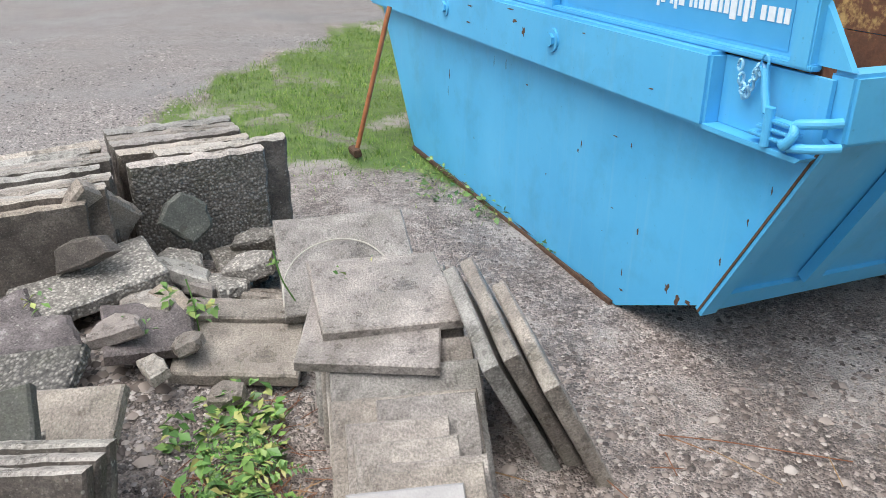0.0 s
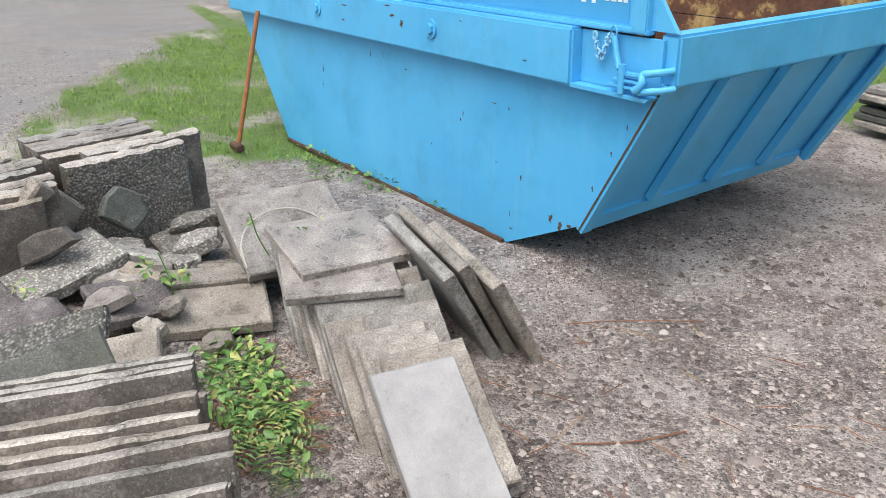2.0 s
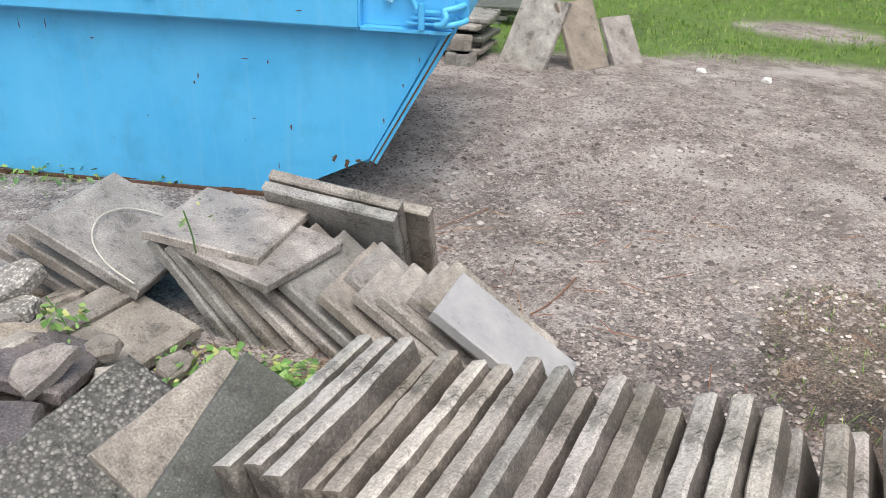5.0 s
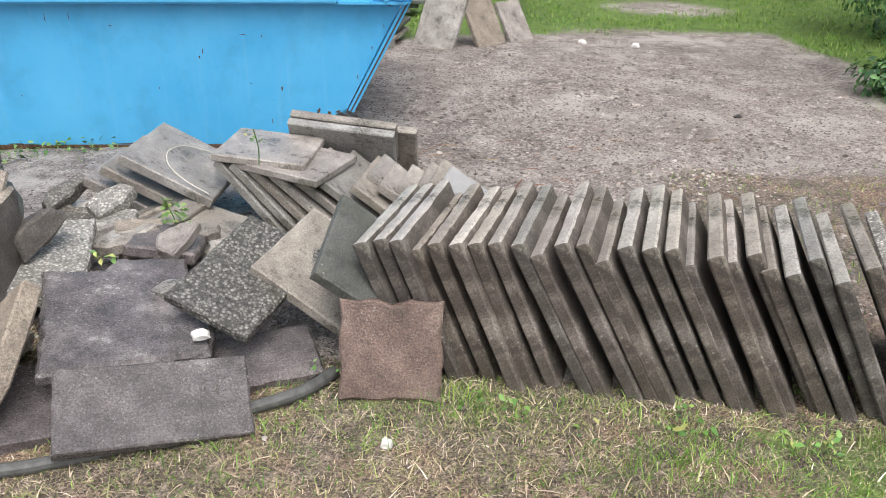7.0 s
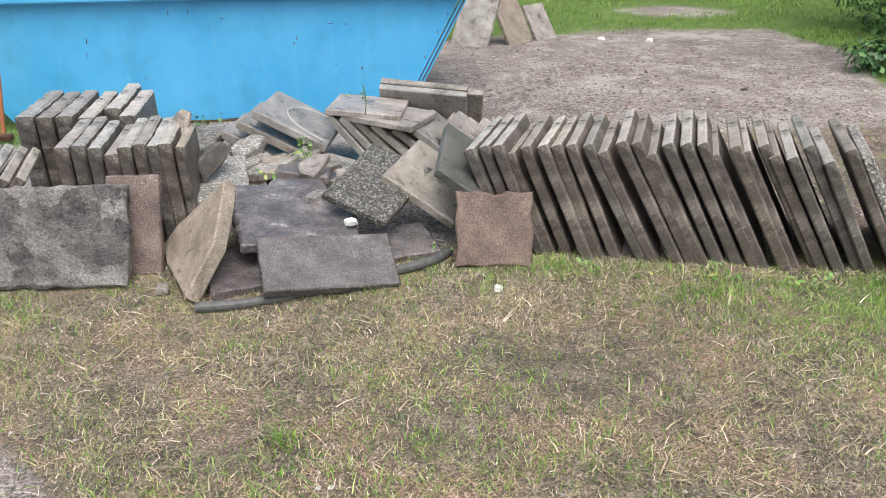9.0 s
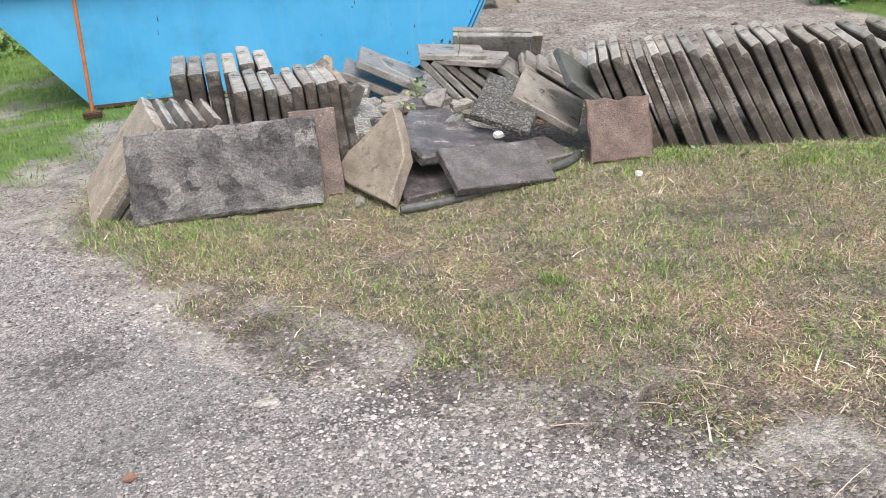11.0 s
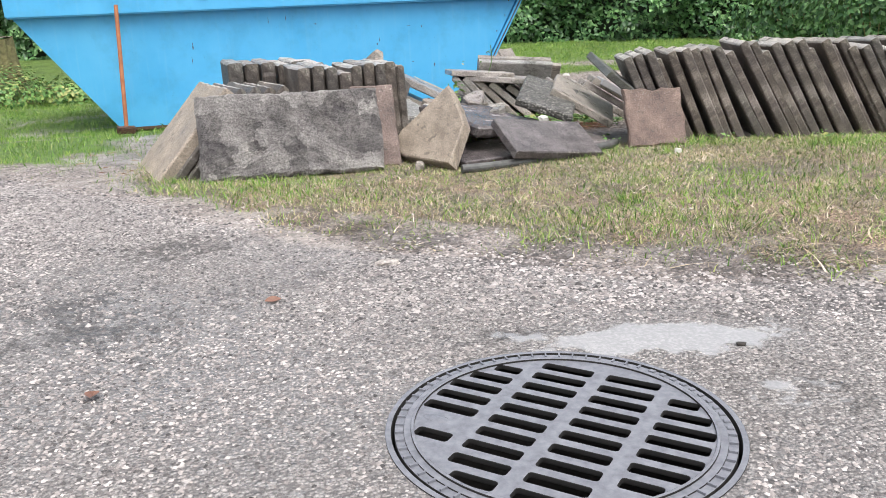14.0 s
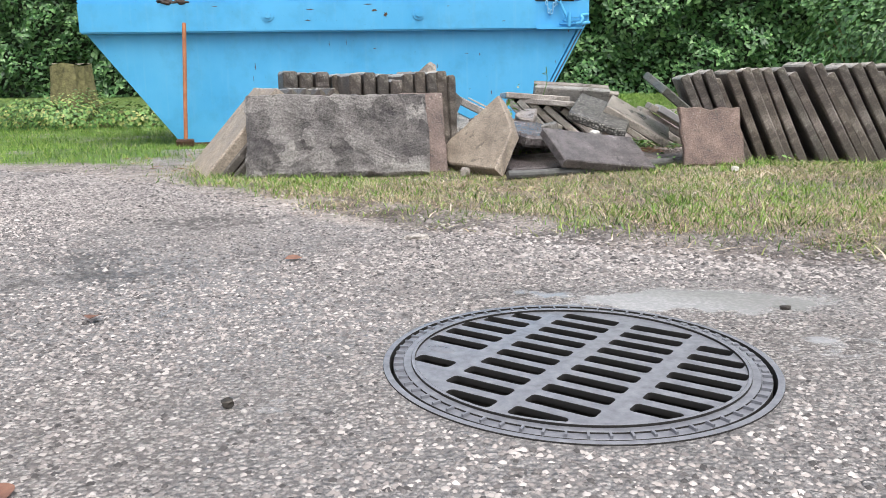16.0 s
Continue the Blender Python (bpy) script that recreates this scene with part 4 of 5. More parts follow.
# ---- the leaning row of slabs on the turf ----
def build_row():
    g = "row of leaning slabs"
    rr = random.Random(21)
    tops = (1.10, 1.17, 1.235, 1.295, 1.37, 1.45, 1.515, 1.585, 1.665, 1.735, 1.815, 1.89, 1.96, 2.035, 2.115, 2.19, 2.25, 2.33, 2.39, 2.47, 2.52, 2.59, 2.67, 2.757, 2.841)
    low = (3, 9, 12, 16, 18, 20, 21, 23)
    for i, x in enumerate(tops):
        z = 0.51 + 0.05 * min(1.0, i / 9) + rr.uniform(-0.012, 0.012) + (-0.035 if i in low else 0.01)
        x -= 0.022
        y = 3.60 + rr.uniform(-0.03, 0.03)
        lean = radians((24 if i < 8 else 28.5) + rr.uniform(-1.0, 1.0))
        down = Vector((math.sin(lean), -0.03, -math.cos(lean)))
        along = Vector((0.10, 0.6, rr.uniform(-0.012, 0.012)))
        length = (z + 0.03) / math.cos(lean)
        edge = rr.choice((PALE, PALE, CONCRETE, CONCRETE, CONCRETE, PALE))
        th = 0.054 if i < 8 else rr.choice((0.05, 0.053, 0.056))
        # pale top edge, dark sides: soil and side shade painted per face
        slab((x, y, z), along, down, 0.60 + rr.uniform(-0.012, 0.015), length, th, edge, "grey concrete slab leaning in a row on turf", g, wear=0.006, face=SOIL_SHADE)
    slab((2.90, 3.59, 0.54), (0.12, 0.6, 0), (0.30, -0.02, -0.54), 0.6, 0.62, 0.05, WASHED, "pale mossy slab leaning at the end of the row", g, wear=0.006)


build_row()

# slabs slumped against the row's start
slab((0.945, 3.50, 0.42), (-0.015, 0.593, 0.12), (0.777, 0.03, -0.63), 0.5, 0.30, 0.05, GREENGREY, "dark greenish smooth slab leaning on the row", "slumped slabs")
slab((0.66, 3.70, 0.35), (0.35, -0.064, -0.205), (0.23, 0.395, -0.02), 0.44, 0.48, 0.05, CONCRETE, "grey brown slab leaning beside the row", "slumped slabs")
slab((0.397, 3.494, 0.318), (0.326, -0.07, -0.114), (0.03, 0.56, 0.15), 0.36, 0.56, 0.05, DARKWASH, "dark washed-pebble slab lying tilted on rubble", "slumped slabs", wear=0.008)

# small square tile standing in front of the row
tile = [(0.006, 0.003), (0.07, 0.014), (0.14, 0.004), (0.22, 0.014), (0.32, 0.012), (0.384, 0.001), (0.378, 0.08), (0.388, 0.16), (0.376, 0.25), (0.386, 0.372), (0.33, 0.366), (0.26, 0.375), (0.20, 0.352), (0.13, 0.376), (0.06, 0.368), (0.007, 0.374), (0.018, 0.30), (0.006, 0.22), (0.02, 0.13)]
slab((1.06, 3.365, 0.0), (0.385, 0.04, 0.0), (-0.0, 0.15, 0.36), 0.39, 0.375, 0.045, REDTILE, "red-brown wavy-edged concrete tile leaning on the slab row", outline=tile, wear=0.006, name="edging_tile")

# propped half slab, the flat piece under it and the hose
slab((0.303, 2.84, 0.098), (0.545, 0.29, -0.075), (-0.10, 0.215, 0.15), 0.62, 0.29, 0.055, WETSLAB, "wet grey half slab propped on broken pieces", "slumped slabs")
slab((0.03, 2.90, 0.045), (0.56, 0.30, 0.0), (-0.26, 0.5, 0.04), 0.60, 0.42, 0.05, WETSLAB, "dark wet slab lying flat on soil", "slumped slabs")
slab((0.62, 3.30, 0.04), (0.42, 0.22, 0.0), (-0.2, 0.42, 0.06), 0.42, 0.30, 0.05, WETSLAB, "brownish slab piece lying flat by the hose", "slumped slabs", wear=0.008)
bm = bmesh.new()
tube(bm, smooth_line([(1.02, 3.52, 0.02), (0.93, 3.36, 0.028), (0.72, 3.2, 0.026), (0.45, 3.0, 0.024), (0.2, 2.86, 0.024), (0.0, 2.8, 0.022)], 7), 0.024, 12)
thing("hose", bm, RUBBER, "weathered dark hose running under the propped slab", "hose")

# brown broken slab standing on a corner
T, L, B = Vector((0.016, 3.368, 0.375)), Vector((-0.346, 3.358, 0.02)), Vector((-0.018, 2.875, 0.0))
slab(B, (L - B), (T - B), 0, 0, 0.075, BROWNSTONE, "brown broken slab fragment standing on its corner", "slumped slabs", outline=[(0, 0), (0.40, -0.02), (0.584, 0.0), (0.57, 0.14), (0.40, 0.473), (0.22, 0.36), (0.077, 0.249)], wear=0.006)
# wet slabs and pale washed slab on the heap
slab((0.12, 3.09, 0.21), (0.50, 0.30, -0.06), (-0.22, 0.9, 0.08), 0.58, 0.80, 0.07, VIOLET, "large wet violet-grey slab on the rubble heap", "slumped slabs", outline=[(0.0, 0.0), (0.57, 0.0), (0.62, 0.24), (0.55, 0.34), (0.57, 0.66), (0.30, 0.70), (0.24, 0.62), (0.02, 0.64)], wear=0.022, relief=0.005)
slab((-0.337, 3.515, 0.235), (0.305, 0.132, -0.042), (-0.266, 0.5, 0.086), 0.335, 0.575, 0.075, WASHED, "pale washed-pebble slab lying on the rubble heap", "slumped slabs", wear=0.012, relief=0.006)
slab((-0.31, 3.49, 0.21), (0.10, 0.0, -0.30), (-0.10, 0.4, 0.0), 0.24, 0.30, 0.06, WASHED, "pale slab standing between the heap and the stack", "slumped slabs", wear=0.01)
slab((0.0, 3.95, 0.27), (0.30, 0.05, -0.05), (-0.1, 0.3, -0.02), 0.3, 0.32, 0.06, WETSLAB, "grey broken slab piece on the heap", "slumped slabs", wear=0.012)

# slab with the cable and the ones beneath it
for k in range(3):
    off = Vector((-0.12, 0.02, -0.075)) * k
    slab(Vector((-0.33, 4.60, 0.43)) + off, (0.40, 0.02, -0.20), (0.06, 0.56, -0.04), 0.5, 0.55 - 0.04 * k, 0.055, CONCRETE, "flat grey slab tilted against the slab row" if k == 0 else "grey slab half hidden beneath a tilted one", "tilted slabs")
bm = bmesh.new()
cable = smooth_line([(0.10, 4.62, 0.235), (-0.02, 4.63, 0.295), (-0.13, 4.70, 0.345), (-0.19, 4.83, 0.372), (-0.17, 4.97, 0.355), (-0.06, 5.06, 0.298), (0.06, 5.08, 0.237)], 6)
tube(bm, [p + Vector((0, 0, 0.006)) for p in cable], 0.0035, 7)
thing("cable", bm, WIRE, "thin pale cable lying in a loop on a slab", "cable")
slab((-0.03, 4.25, 0.185), (0.30, -0.05, -0.06), (0.09, 0.44, -0.03), 0.33, 0.46, 0.06, CONCRETE, "pale slab lying tilted with dark moss spots", "tilted slabs", wear=0.008)
slab((-0.09, 4.26, 0.225), (0.20, -0.03, -0.04), (0.09, 0.44, -0.03), 0.12, 0.44, 0.05, CONCRETE, "narrow pale concrete strip lying on a slab", "tilted slabs", wear=0.006)


# second row, sunk low, with the two flat slabs on top
def build_second():
    rr = random.Random(4)
    tops = ((0.12, 4.70, 0.385, 0.5), (0.20, 4.70, 0.375, 0.5), (0.29, 4.71, 0.36, 0.5), (0.40, 4.72, 0.33, 0.48), (0.53, 4.726, 0.305, 0.48), (0.665, 4.715, 0.30, 0.48),
            (0.82, 4.70, 0.295, 0.45), (0.87, 4.835, 0.315, 0.30), (0.95, 4.735, 0.30, 0.30), (1.045, 4.75, 0.30, 0.29), (1.14, 4.80, 0.30, 0.30))
    for i, (x, y, z, width) in enumerate(tops):
        f = i / (len(tops) - 1)
        slope = math.atan2(z - 0.01, 0.33 + 0.14 * f)
        length = (z + 0.005) / math.sin(slope)
        slab((x, y + 0.03, z), (math.cos(slope), -0.05, -math.sin(slope)), (0.2, 1, -0.06), length, width, 0.05, rr.choice((CONCRETE, CONCRETE, PALE)), "grey slab leaning low in a slumped row", "slumped row", wear=0.005)


build_second()
slab((1.255, 4.735, 0.315), (0.47, -0.03, -0.28), (0.03, 0.28, 0.0), 0.56, 0.30, 0.05, SMOOTH, "pale smooth wet slab leaning at the row's end", "slumped row", wear=0.002)
slab((1.20, 4.80, 0.325), (0.47, -0.03, -0.28), (0.05, 0.32, 0.0), 0.52, 0.30, 0.05, CONCRETE, "grey slab leaning behind the pale one", "slumped row", wear=0.003)
slab((0.09, 4.715, 0.422), (0.44, 0.02, -0.035), (-0.01, 0.49, -0.015), 0.48, 0.49, 0.042, CONCRETE, "grey slab lying flat on top of the low row", "tilted slabs", wear=0.003)
slab((0.19, 4.74, 0.38), (0.45, -0.10, -0.035), (0.11, 0.45, -0.015), 0.48, 0.46, 0.042, CONCRETE, "lower flat slab turned askew under another", "tilted slabs", wear=0.003)
# slabs on edge behind the low row
for k, (dx, dz) in enumerate(((0.0, 0.0), (0.0, 0.01), (0.10, -0.06))):
    c = Vector((0.345 + dx, 5.225 + 0.062 * k + (0.03 if k == 2 else 0), 0.478 + 0.018 * k + dz))
    slab(c, (0.60, -0.01, -0.04), (0.02, 0.25, -0.47), 0.60, 0.55, 0.052, CONCRETE, "grey slab standing on edge behind the low row", "slabs on edge", wear=0.004)


# ---- stack of upright slabs behind the rough one ----
def build_stacks():
    rr = random.Random(13)
    # stacked slabs too carry soil and shade in the colour of their sides
    for i, x in enumerate((-0.889, -0.805, -0.725, -0.652, -0.584, -0.512, -0.442, -0.390)):
        z = 0.548 + rr.uniform(-0.008, 0.012) - (0.035 if i == 3 else 0.0)
        y = 3.345 + 0.010 * i + rr.uniform(-0.015, 0.015)
        slab((x, y, z), (-0.30, 1, 0.01), (0.02 + 0.006 * i, 0.0, -1), 0.52 + rr.uniform(-0.03, 0.03), z + 0.02, 0.066 + rr.uniform(-0.006, 0.006), rr.choice((CONCRETE, PALE, PALE)), "rough upright slab standing in a packed stack", "upright stack", wear=0.010, face=SOIL_SHADE)
    slab((-0.325, 3.46, 0.535), (-0.28, 1, 0.0), (0.05, 0.0, -1), 0.42, 0.55, 0.05, BROWNSTONE, "brown upright slab closing the packed stack", "upright stack", wear=0.012, face=SOIL_SHADE)
    for i in range(6):
        z = 0.56 + rr.uniform(-0.02, 0.015)
        y = 3.77 + 0.038 * i + (0.14 if i == 4 else 0.0) + rr.uniform(-0.02, 0.02)
        slab((-1.375 + 0.1 * i - (0.04 if i == 4 else 0), y, z), (-0.17, 0.6, 0.004), (0.02, 0.0, -1), 0.63, z + 0.02, 0.093 + rr.uniform(-0.01, 0.004), CONCRETE if i < 3 else PALE, "thick rough slab standing in the rear stack", "upright stack", wear=0.014, face=DULLWASH if i == 5 else SOIL_SHADE)
    for i in range(5):
        x = -1.25 + i * 0.076
        slab((x, 3.085 + 0.012 * i, 0.475 - 0.006 * (i % 2)), (-0.30, 0.66, 0.0), (-0.69, -0.02, -0.72), 0.70 - 0.05 * i, 0.66, 0.07 if i == 0 else 0.05, PALE, "grey slab leaning against the upright stack", "leaning slabs", wear=0.009, face=BROWNSTONE if i == 0 else SOIL_SHADE)


build_stacks()
# the rough slab in front, and the brown one behind it
slab((-1.37, 2.80, 0.015), (0.96, 0.17, 0.0), (0.0, 0.21, 0.42), 0.98, 0.475, 0.07, MORTAR, "long slab on edge, rough mortar face to the drive", wear=0.022, relief=0.013)
slab((-0.56, 3.09, 0.0), (0.96, 0.19, 0.0), (0.0, 0.20, 0.45), 0.25, 0.48, 0.05, REDTILE, "brown slab on edge behind the rough one", wear=0.005)


# ---- broken pieces ----
def rock(name, at, size, rot, material, label, category, seed, rough=0.35):
    bm = bmesh.new()
    bmesh.ops.create_icosphere(bm, subdivisions=2, radius=1.0)
    for v in bm.verts:
        d = v.co.normalized()
        k = 1 + rough * noise.noise(d * 1.3 + Vector((seed * 3.1, 0, 0))) + 0.15 * noise.noise(d * 4 + Vector((0, seed, 0)))
        e = Vector([math.copysign(min(0.88, abs(c) * 1.12), c) for c in d])
        v.co = Vector((e.x * size[0], e.y * size[1], e.z * size[2])) * k
    return thing(name, bm, material, label, category, m=pose(*at, *rot))


def chunk(at, size, rot, material, label, wear=0.012):
    a, b, th = size
    q = [RNG.uniform(-0.14, 0.14) for _ in range(8)]
    o = [(a * q[0] * 0.5, 0), (a * (0.55 + q[1]), b * q[2] * 0.6), (a, b * (0.12 + abs(q[3]))), (a * (0.9 + q[4] * 0.5), b * (0.85 + q[5])), (a * (0.4 + q[6]), b), (a * 0.03, b * (0.7 + q[7]))]
    bm = slab_bm(o, th, RNG, wear)
    return thing("concrete_fragment", bm, material, label, "rubble", "rubble", m=pose(*at, *rot))


slab((-0.394, 3.711, 0.405), (-0.253, 0.329, -0.037), (0.001, 0.163, 0.195), 0, 0, 0.07, BROWNSTONE, "brown-faced concrete wedge leaning on the upright stack", "rubble", outline=[(0.02, -0.16), (0.38, -0.15), (0.417, 0.0), (0.28, 0.12), (0.115, 0.229), (0.07, 0.14), (0.0, 0.02)], wear=0.014, name="concrete_fragment")
chunk((-0.30, 3.74, 0.27), (0.26, 0.12, 0.09), (70, -20, 70), SOIL_SHADE, "dark triangular concrete wedge on the heap")
slab((-0.65, 4.10, 0.32), (-0.05, 0.24, -0.05), (-0.07, 0.08, 0.14), 0, 0, 0.07, GREENGREY, "mossy dark concrete wedge leaning on the stack", "rubble", outline=[(0.0, 0.0), (0.16, -0.09), (0.24, 0.0), (0.21, 0.10), (0.09, 0.15), (0.03, 0.09)], wear=0.012, name="concrete_fragment")
chunk((-0.62, 4.40, 0.20), (0.30, 0.10, 0.09), (25, -12, 75), DULLWASH, "mossy brick-shaped concrete fragment below the stack")
chunk((-0.36, 4.36, 0.20), (0.24, 0.15, 0.08), (12, -18, 55), WASHED, "pale broken concrete lump on the heap")
chunk((-0.12, 4.10, 0.255), (0.22, 0.09, 0.08), (20, 10, 35), BROWNSTONE, "brick-shaped concrete piece on the heap")
chunk((-0.02, 4.00, 0.22), (0.34, 0.14, 0.07), (-18, 14, 60), SOIL_SHADE, "dark splintered concrete piece on the heap")
chunk((-0.20, 4.46, 0.17), (0.34, 0.13, 0.08), (-14, 6, 78), CONCRETE, "narrow grey concrete strip beside the tilted slab")
chunk((-0.68, 4.30, 0.16), (0.3, 0.2, 0.07), (12, 10, 20), DULLWASH, "mossy aggregate fragment on the heap")
chunk((-0.42, 4.05, 0.26), (0.30, 0.14, 0.07), (-12, 12, 60), PALE, "pale splintered concrete piece on the heap")
chunk((-0.42, 4.28, 0.16), (0.26, 0.2, 0.06), (0, -10, 10), WASHED, "mossy concrete fragment on the heap")
chunk((-0.25, 4.05, 0.20), (0.24, 0.24, 0.06), (5, -12, -20), CONCRETE, "flat concrete fragment on the heap")
chunk((0.22, 3.92, 0.25), (0.22, 0.14, 0.06), (10, -18, 70), CONCRETE, "brick-sized concrete fragment on the heap")
chunk((0.10, 4.12, 0.16), (0.3, 0.2, 0.07), (0, 8, 60), WETSLAB, "wet concrete fragment on the heap")
chunk((-0.22, 4.55, 0.12), (0.22, 0.18, 0.05), (3, 6, 40), CONCRETE, "flat concrete fragment on soil")
chunk((-0.72, 5.0, 0.09), (0.35, 0.16, 0.05), (0, -8, 14), CONCRETE, "narrow concrete fragment on bare soil")
rr = random.Random(31)
for x, y, z, a, b, mat in ((-0.36, 4.20, 0.17, 0.22, 0.10, CONCRETE), (-0.74, 4.42, 0.10, 0.26, 0.2, PALE), (-0.76, 4.72, 0.08, 0.18, 0.14, CONCRETE), (-0.50, 4.66, 0.07, 0.2, 0.12, BROWNSTONE), (-0.12, 4.02, 0.24, 0.16, 0.12, PALE), (0.16, 4.22, 0.2, 0.14, 0.1, CONCRETE),
                           (0.30, 4.10, 0.2, 0.16, 0.09, PALE), (-0.30, 3.60, 0.16, 0.2, 0.12, BROWNSTONE), (0.3, 3.62, 0.24, 0.12, 0.09, CONCRETE), (-0.56, 4.08, 0.2, 0.2, 0.15, WASHED), (-0.15, 3.3, 0.12, 0.15, 0.1, CONCRETE), (0.42, 4.32, 0.08, 0.14, 0.1, CONCRETE), (-0.9, 5.12, 0.03, 0.15, 0.1, CONCRETE)):
    chunk((x, y, z), (a, b, 0.055), (rr.uniform(-14, 14), rr.uniform(-14, 14), rr.uniform(0, 90)), mat, "broken concrete piece on the rubble heap")
rock("pale_stone", (0.55, 3.43, 0.195), (0.034, 0.024, 0.018), (10, 0, 30), CHALK, "white broken stone lying on a wet slab", "stone", 2)
rock("pale_stone", (1.29, 3.155, 0.012), (0.022, 0.02, 0.016), (0, 0, 0), CHALK, "small white stone on dry turf", "stone", 3)
rock("flat_stone", (-0.380, 1.225, 0.004), (0.040, 0.026, 0.010), (0, 0, 8), PALE, "pale flat stone at the gravel's edge", "stone", 5)
rock("stone", (-0.22, 2.95, 0.02), (0.03, 0.025, 0.025), (0, 0, 0), CONCRETE, "small grey stone beside the brown slab", "stone", 6)
rock("stone", (-0.60, -0.15, 0.006), (0.010, 0.009, 0.008), (0, 0, 20), STEEL, "small dark stone on the gravel", "stone", 8)
rock("stone", (0.485, 0.40, 0.004), (0.013, 0.008, 0.006), (0, 0, 10), STEEL, "small dark stone beside the puddle", "stone", 9)
rock("stone", (3.284, 7.464, -0.02), (0.035, 0.03, 0.03), (0, 0, 0), STEEL, "dark round stone on bare soil", "stone", 10)
rock("pale_stone", (2.74, 10.287, -0.05), (0.05, 0.04, 0.04), (0, 0, 0), CHALK, "white stone on bare soil", "stone", 11)
rock("pale_stone", (2.15, 10.4, -0.05), (0.05, 0.04, 0.03), (0, 0, 0), CHALK, "white stone near the slab tent", "stone", 12)


def dry_leaf(at, size, rot, label):
    bm = bmesh.new()
    n = 8
    up, lo = [], []
    for k in range(n + 1):
        u = k / n
        w = size * 0.32 * math.sin(math.pi * u) ** 0.8
        z = size * 0.25 * (u - 0.5) ** 2
        up.append(bm.verts.new((size * (u - 0.5), w, z + w * 0.5)))
        lo.append(bm.verts.new((size * (u - 0.5), -w, z + w * 0.4)))
    mid = [bm.verts.new((size * (k / n - 0.5), 0, size * 0.25 * (k / n - 0.5) ** 2)) for k in range(n + 1)]
    for k in range(n):
        bm.faces.new((mid[k], mid[k + 1], up[k + 1], up[k]))
        bm.faces.new((lo[k], lo[k + 1], mid[k + 1], mid[k]))
    bmesh.ops.remove_doubles(bm, verts=bm.verts, dist=1e-5)
    thing("fallen_leaf", bm, LEAFDRY, label, "leaf", "fallen leaves", m=pose(*at, *rot))


dry_leaf((-0.715, 0.885, 0.006), 0.05, (10, 0, 20), "curled red-brown leaf lying on gravel")
dry_leaf((-1.03, 0.31, 0.005), 0.05, (0, 8, 100), "curled red-brown leaf lying on gravel")
dry_leaf((-0.95, -0.40, 0.005), 0.065, (5, 0, 40), "crumpled brown leaf lying on gravel")
dry_leaf((-0.80, -0.43, 0.005), 0.05, (5, 0, 130), "crumpled brown leaf lying on gravel")


# ---- sledgehammer against the skip, gloves on its lip ----
ham = holder("sledgehammer", "sledgehammer with orange wooden handle leaning on the skip", "hammer")
bm = bmesh.new()
pts = [Vector((-2.518, 5.19, 0.0)).lerp(Vector((-2.551, 5.452, 0.99)), k / 8) for k in range(9)]
tube(bm, pts, 0.0165, 10)
part("handle", bm, HANDLE, ham, "orange-brown wooden handle")
bm = bmesh.new()
box(bm, -0.07, 0.07, -0.027, 0.027, -0.027, 0.027, 0.007)
part("hammer_head", bm, RUST, ham, "rusty steel head", m=pose(-2.518, 5.185, 0.022, 14, 0, 12))

for k, (x, y, r) in enumerate(((-2.735, 5.585, 15), (-2.63, 5.605, 170))):
    bm = bmesh.new()
    bmesh.ops.create_icosphere(bm, subdivisions=3, radius=1.0)
    for v in bm.verts:
        d = v.co.copy()
        q = 1 + 0.35 * noise.noise(d * 1.6 + Vector((k * 5.0, 0, 0))) + 0.2 * noise.noise(d * 4)
        v.co = Vector((d.x * 0.075, d.y * 0.045, d.z * 0.028)) * q
    for j in range(4):
        tube(bm, smooth_line([(0.05, -0.03 + 0.02 * j, 0), (0.09, -0.035 + 0.022 * j, 0.008), (0.115, -0.03 + 0.02 * j, -0.01)], 3), 0.010, 7)
    thing("work_glove", bm, GLOVE, "dark crumpled work glove lying on the skip's lip", "glove", "gloves", m=pose(x, y, 1.165, 0, 4, r))


# ---- slab tent and block pile behind the skip ----
slab((0.28, 9.80, -0.05), (0.47, -0.18, 0.0), (0.14, 0.33, 0.55), 0.50, 0.70, 0.05, CONCRETE, "grey slab leaning against its twin like a tent", "slab tent")
slab((1.03, 9.78, -0.05), (0.29, 0.42, 0.0), (-0.22, 0.22, 0.55), 0.48, 0.66, 0.05, BROWNSTONE, "brownish slab leaning against its twin like a tent", "slab tent")
slab((1.36, 10.2, -0.06), (0.3, 0.4, 0.0), (-0.25, 0.2, 0.5), 0.4, 0.5, 0.05, CONCRETE, "grey slab leaning at the back of the tent", "slab tent")
rr = random.Random(9)
for i in range(6):
    slab((-0.75 + rr.uniform(-0.06, 0.06), 9.75 + rr.uniform(-0.06, 0.06), 0.02 + 0.055 * (i + 1)), (1, rr.uniform(-0.08, 0.08), 0), (0, 1, 0), 0.9, 0.55, 0.05, rr.choice((CONCRETE, GREENGREY)), "dark grey slab lying in a flat pile", "slab pile", wear=0.01)
for i, (x, y, z) in enumerate(((-0.13, 9.42, 0.0), (-0.1, 9.46, 0.13), (-0.02, 9.40, 0.0))):
    bm = bmesh.new()
    box(bm, 0, 0.26 - 0.06 * i, 0, 0.2, 0, 0.12, 0.01)
    thing("concrete_block", bm, CONCRETE, "small grey concrete block on bare soil", "block", "blocks", m=pose(x, y, z - 0.04, 0, 0, 12 * i))
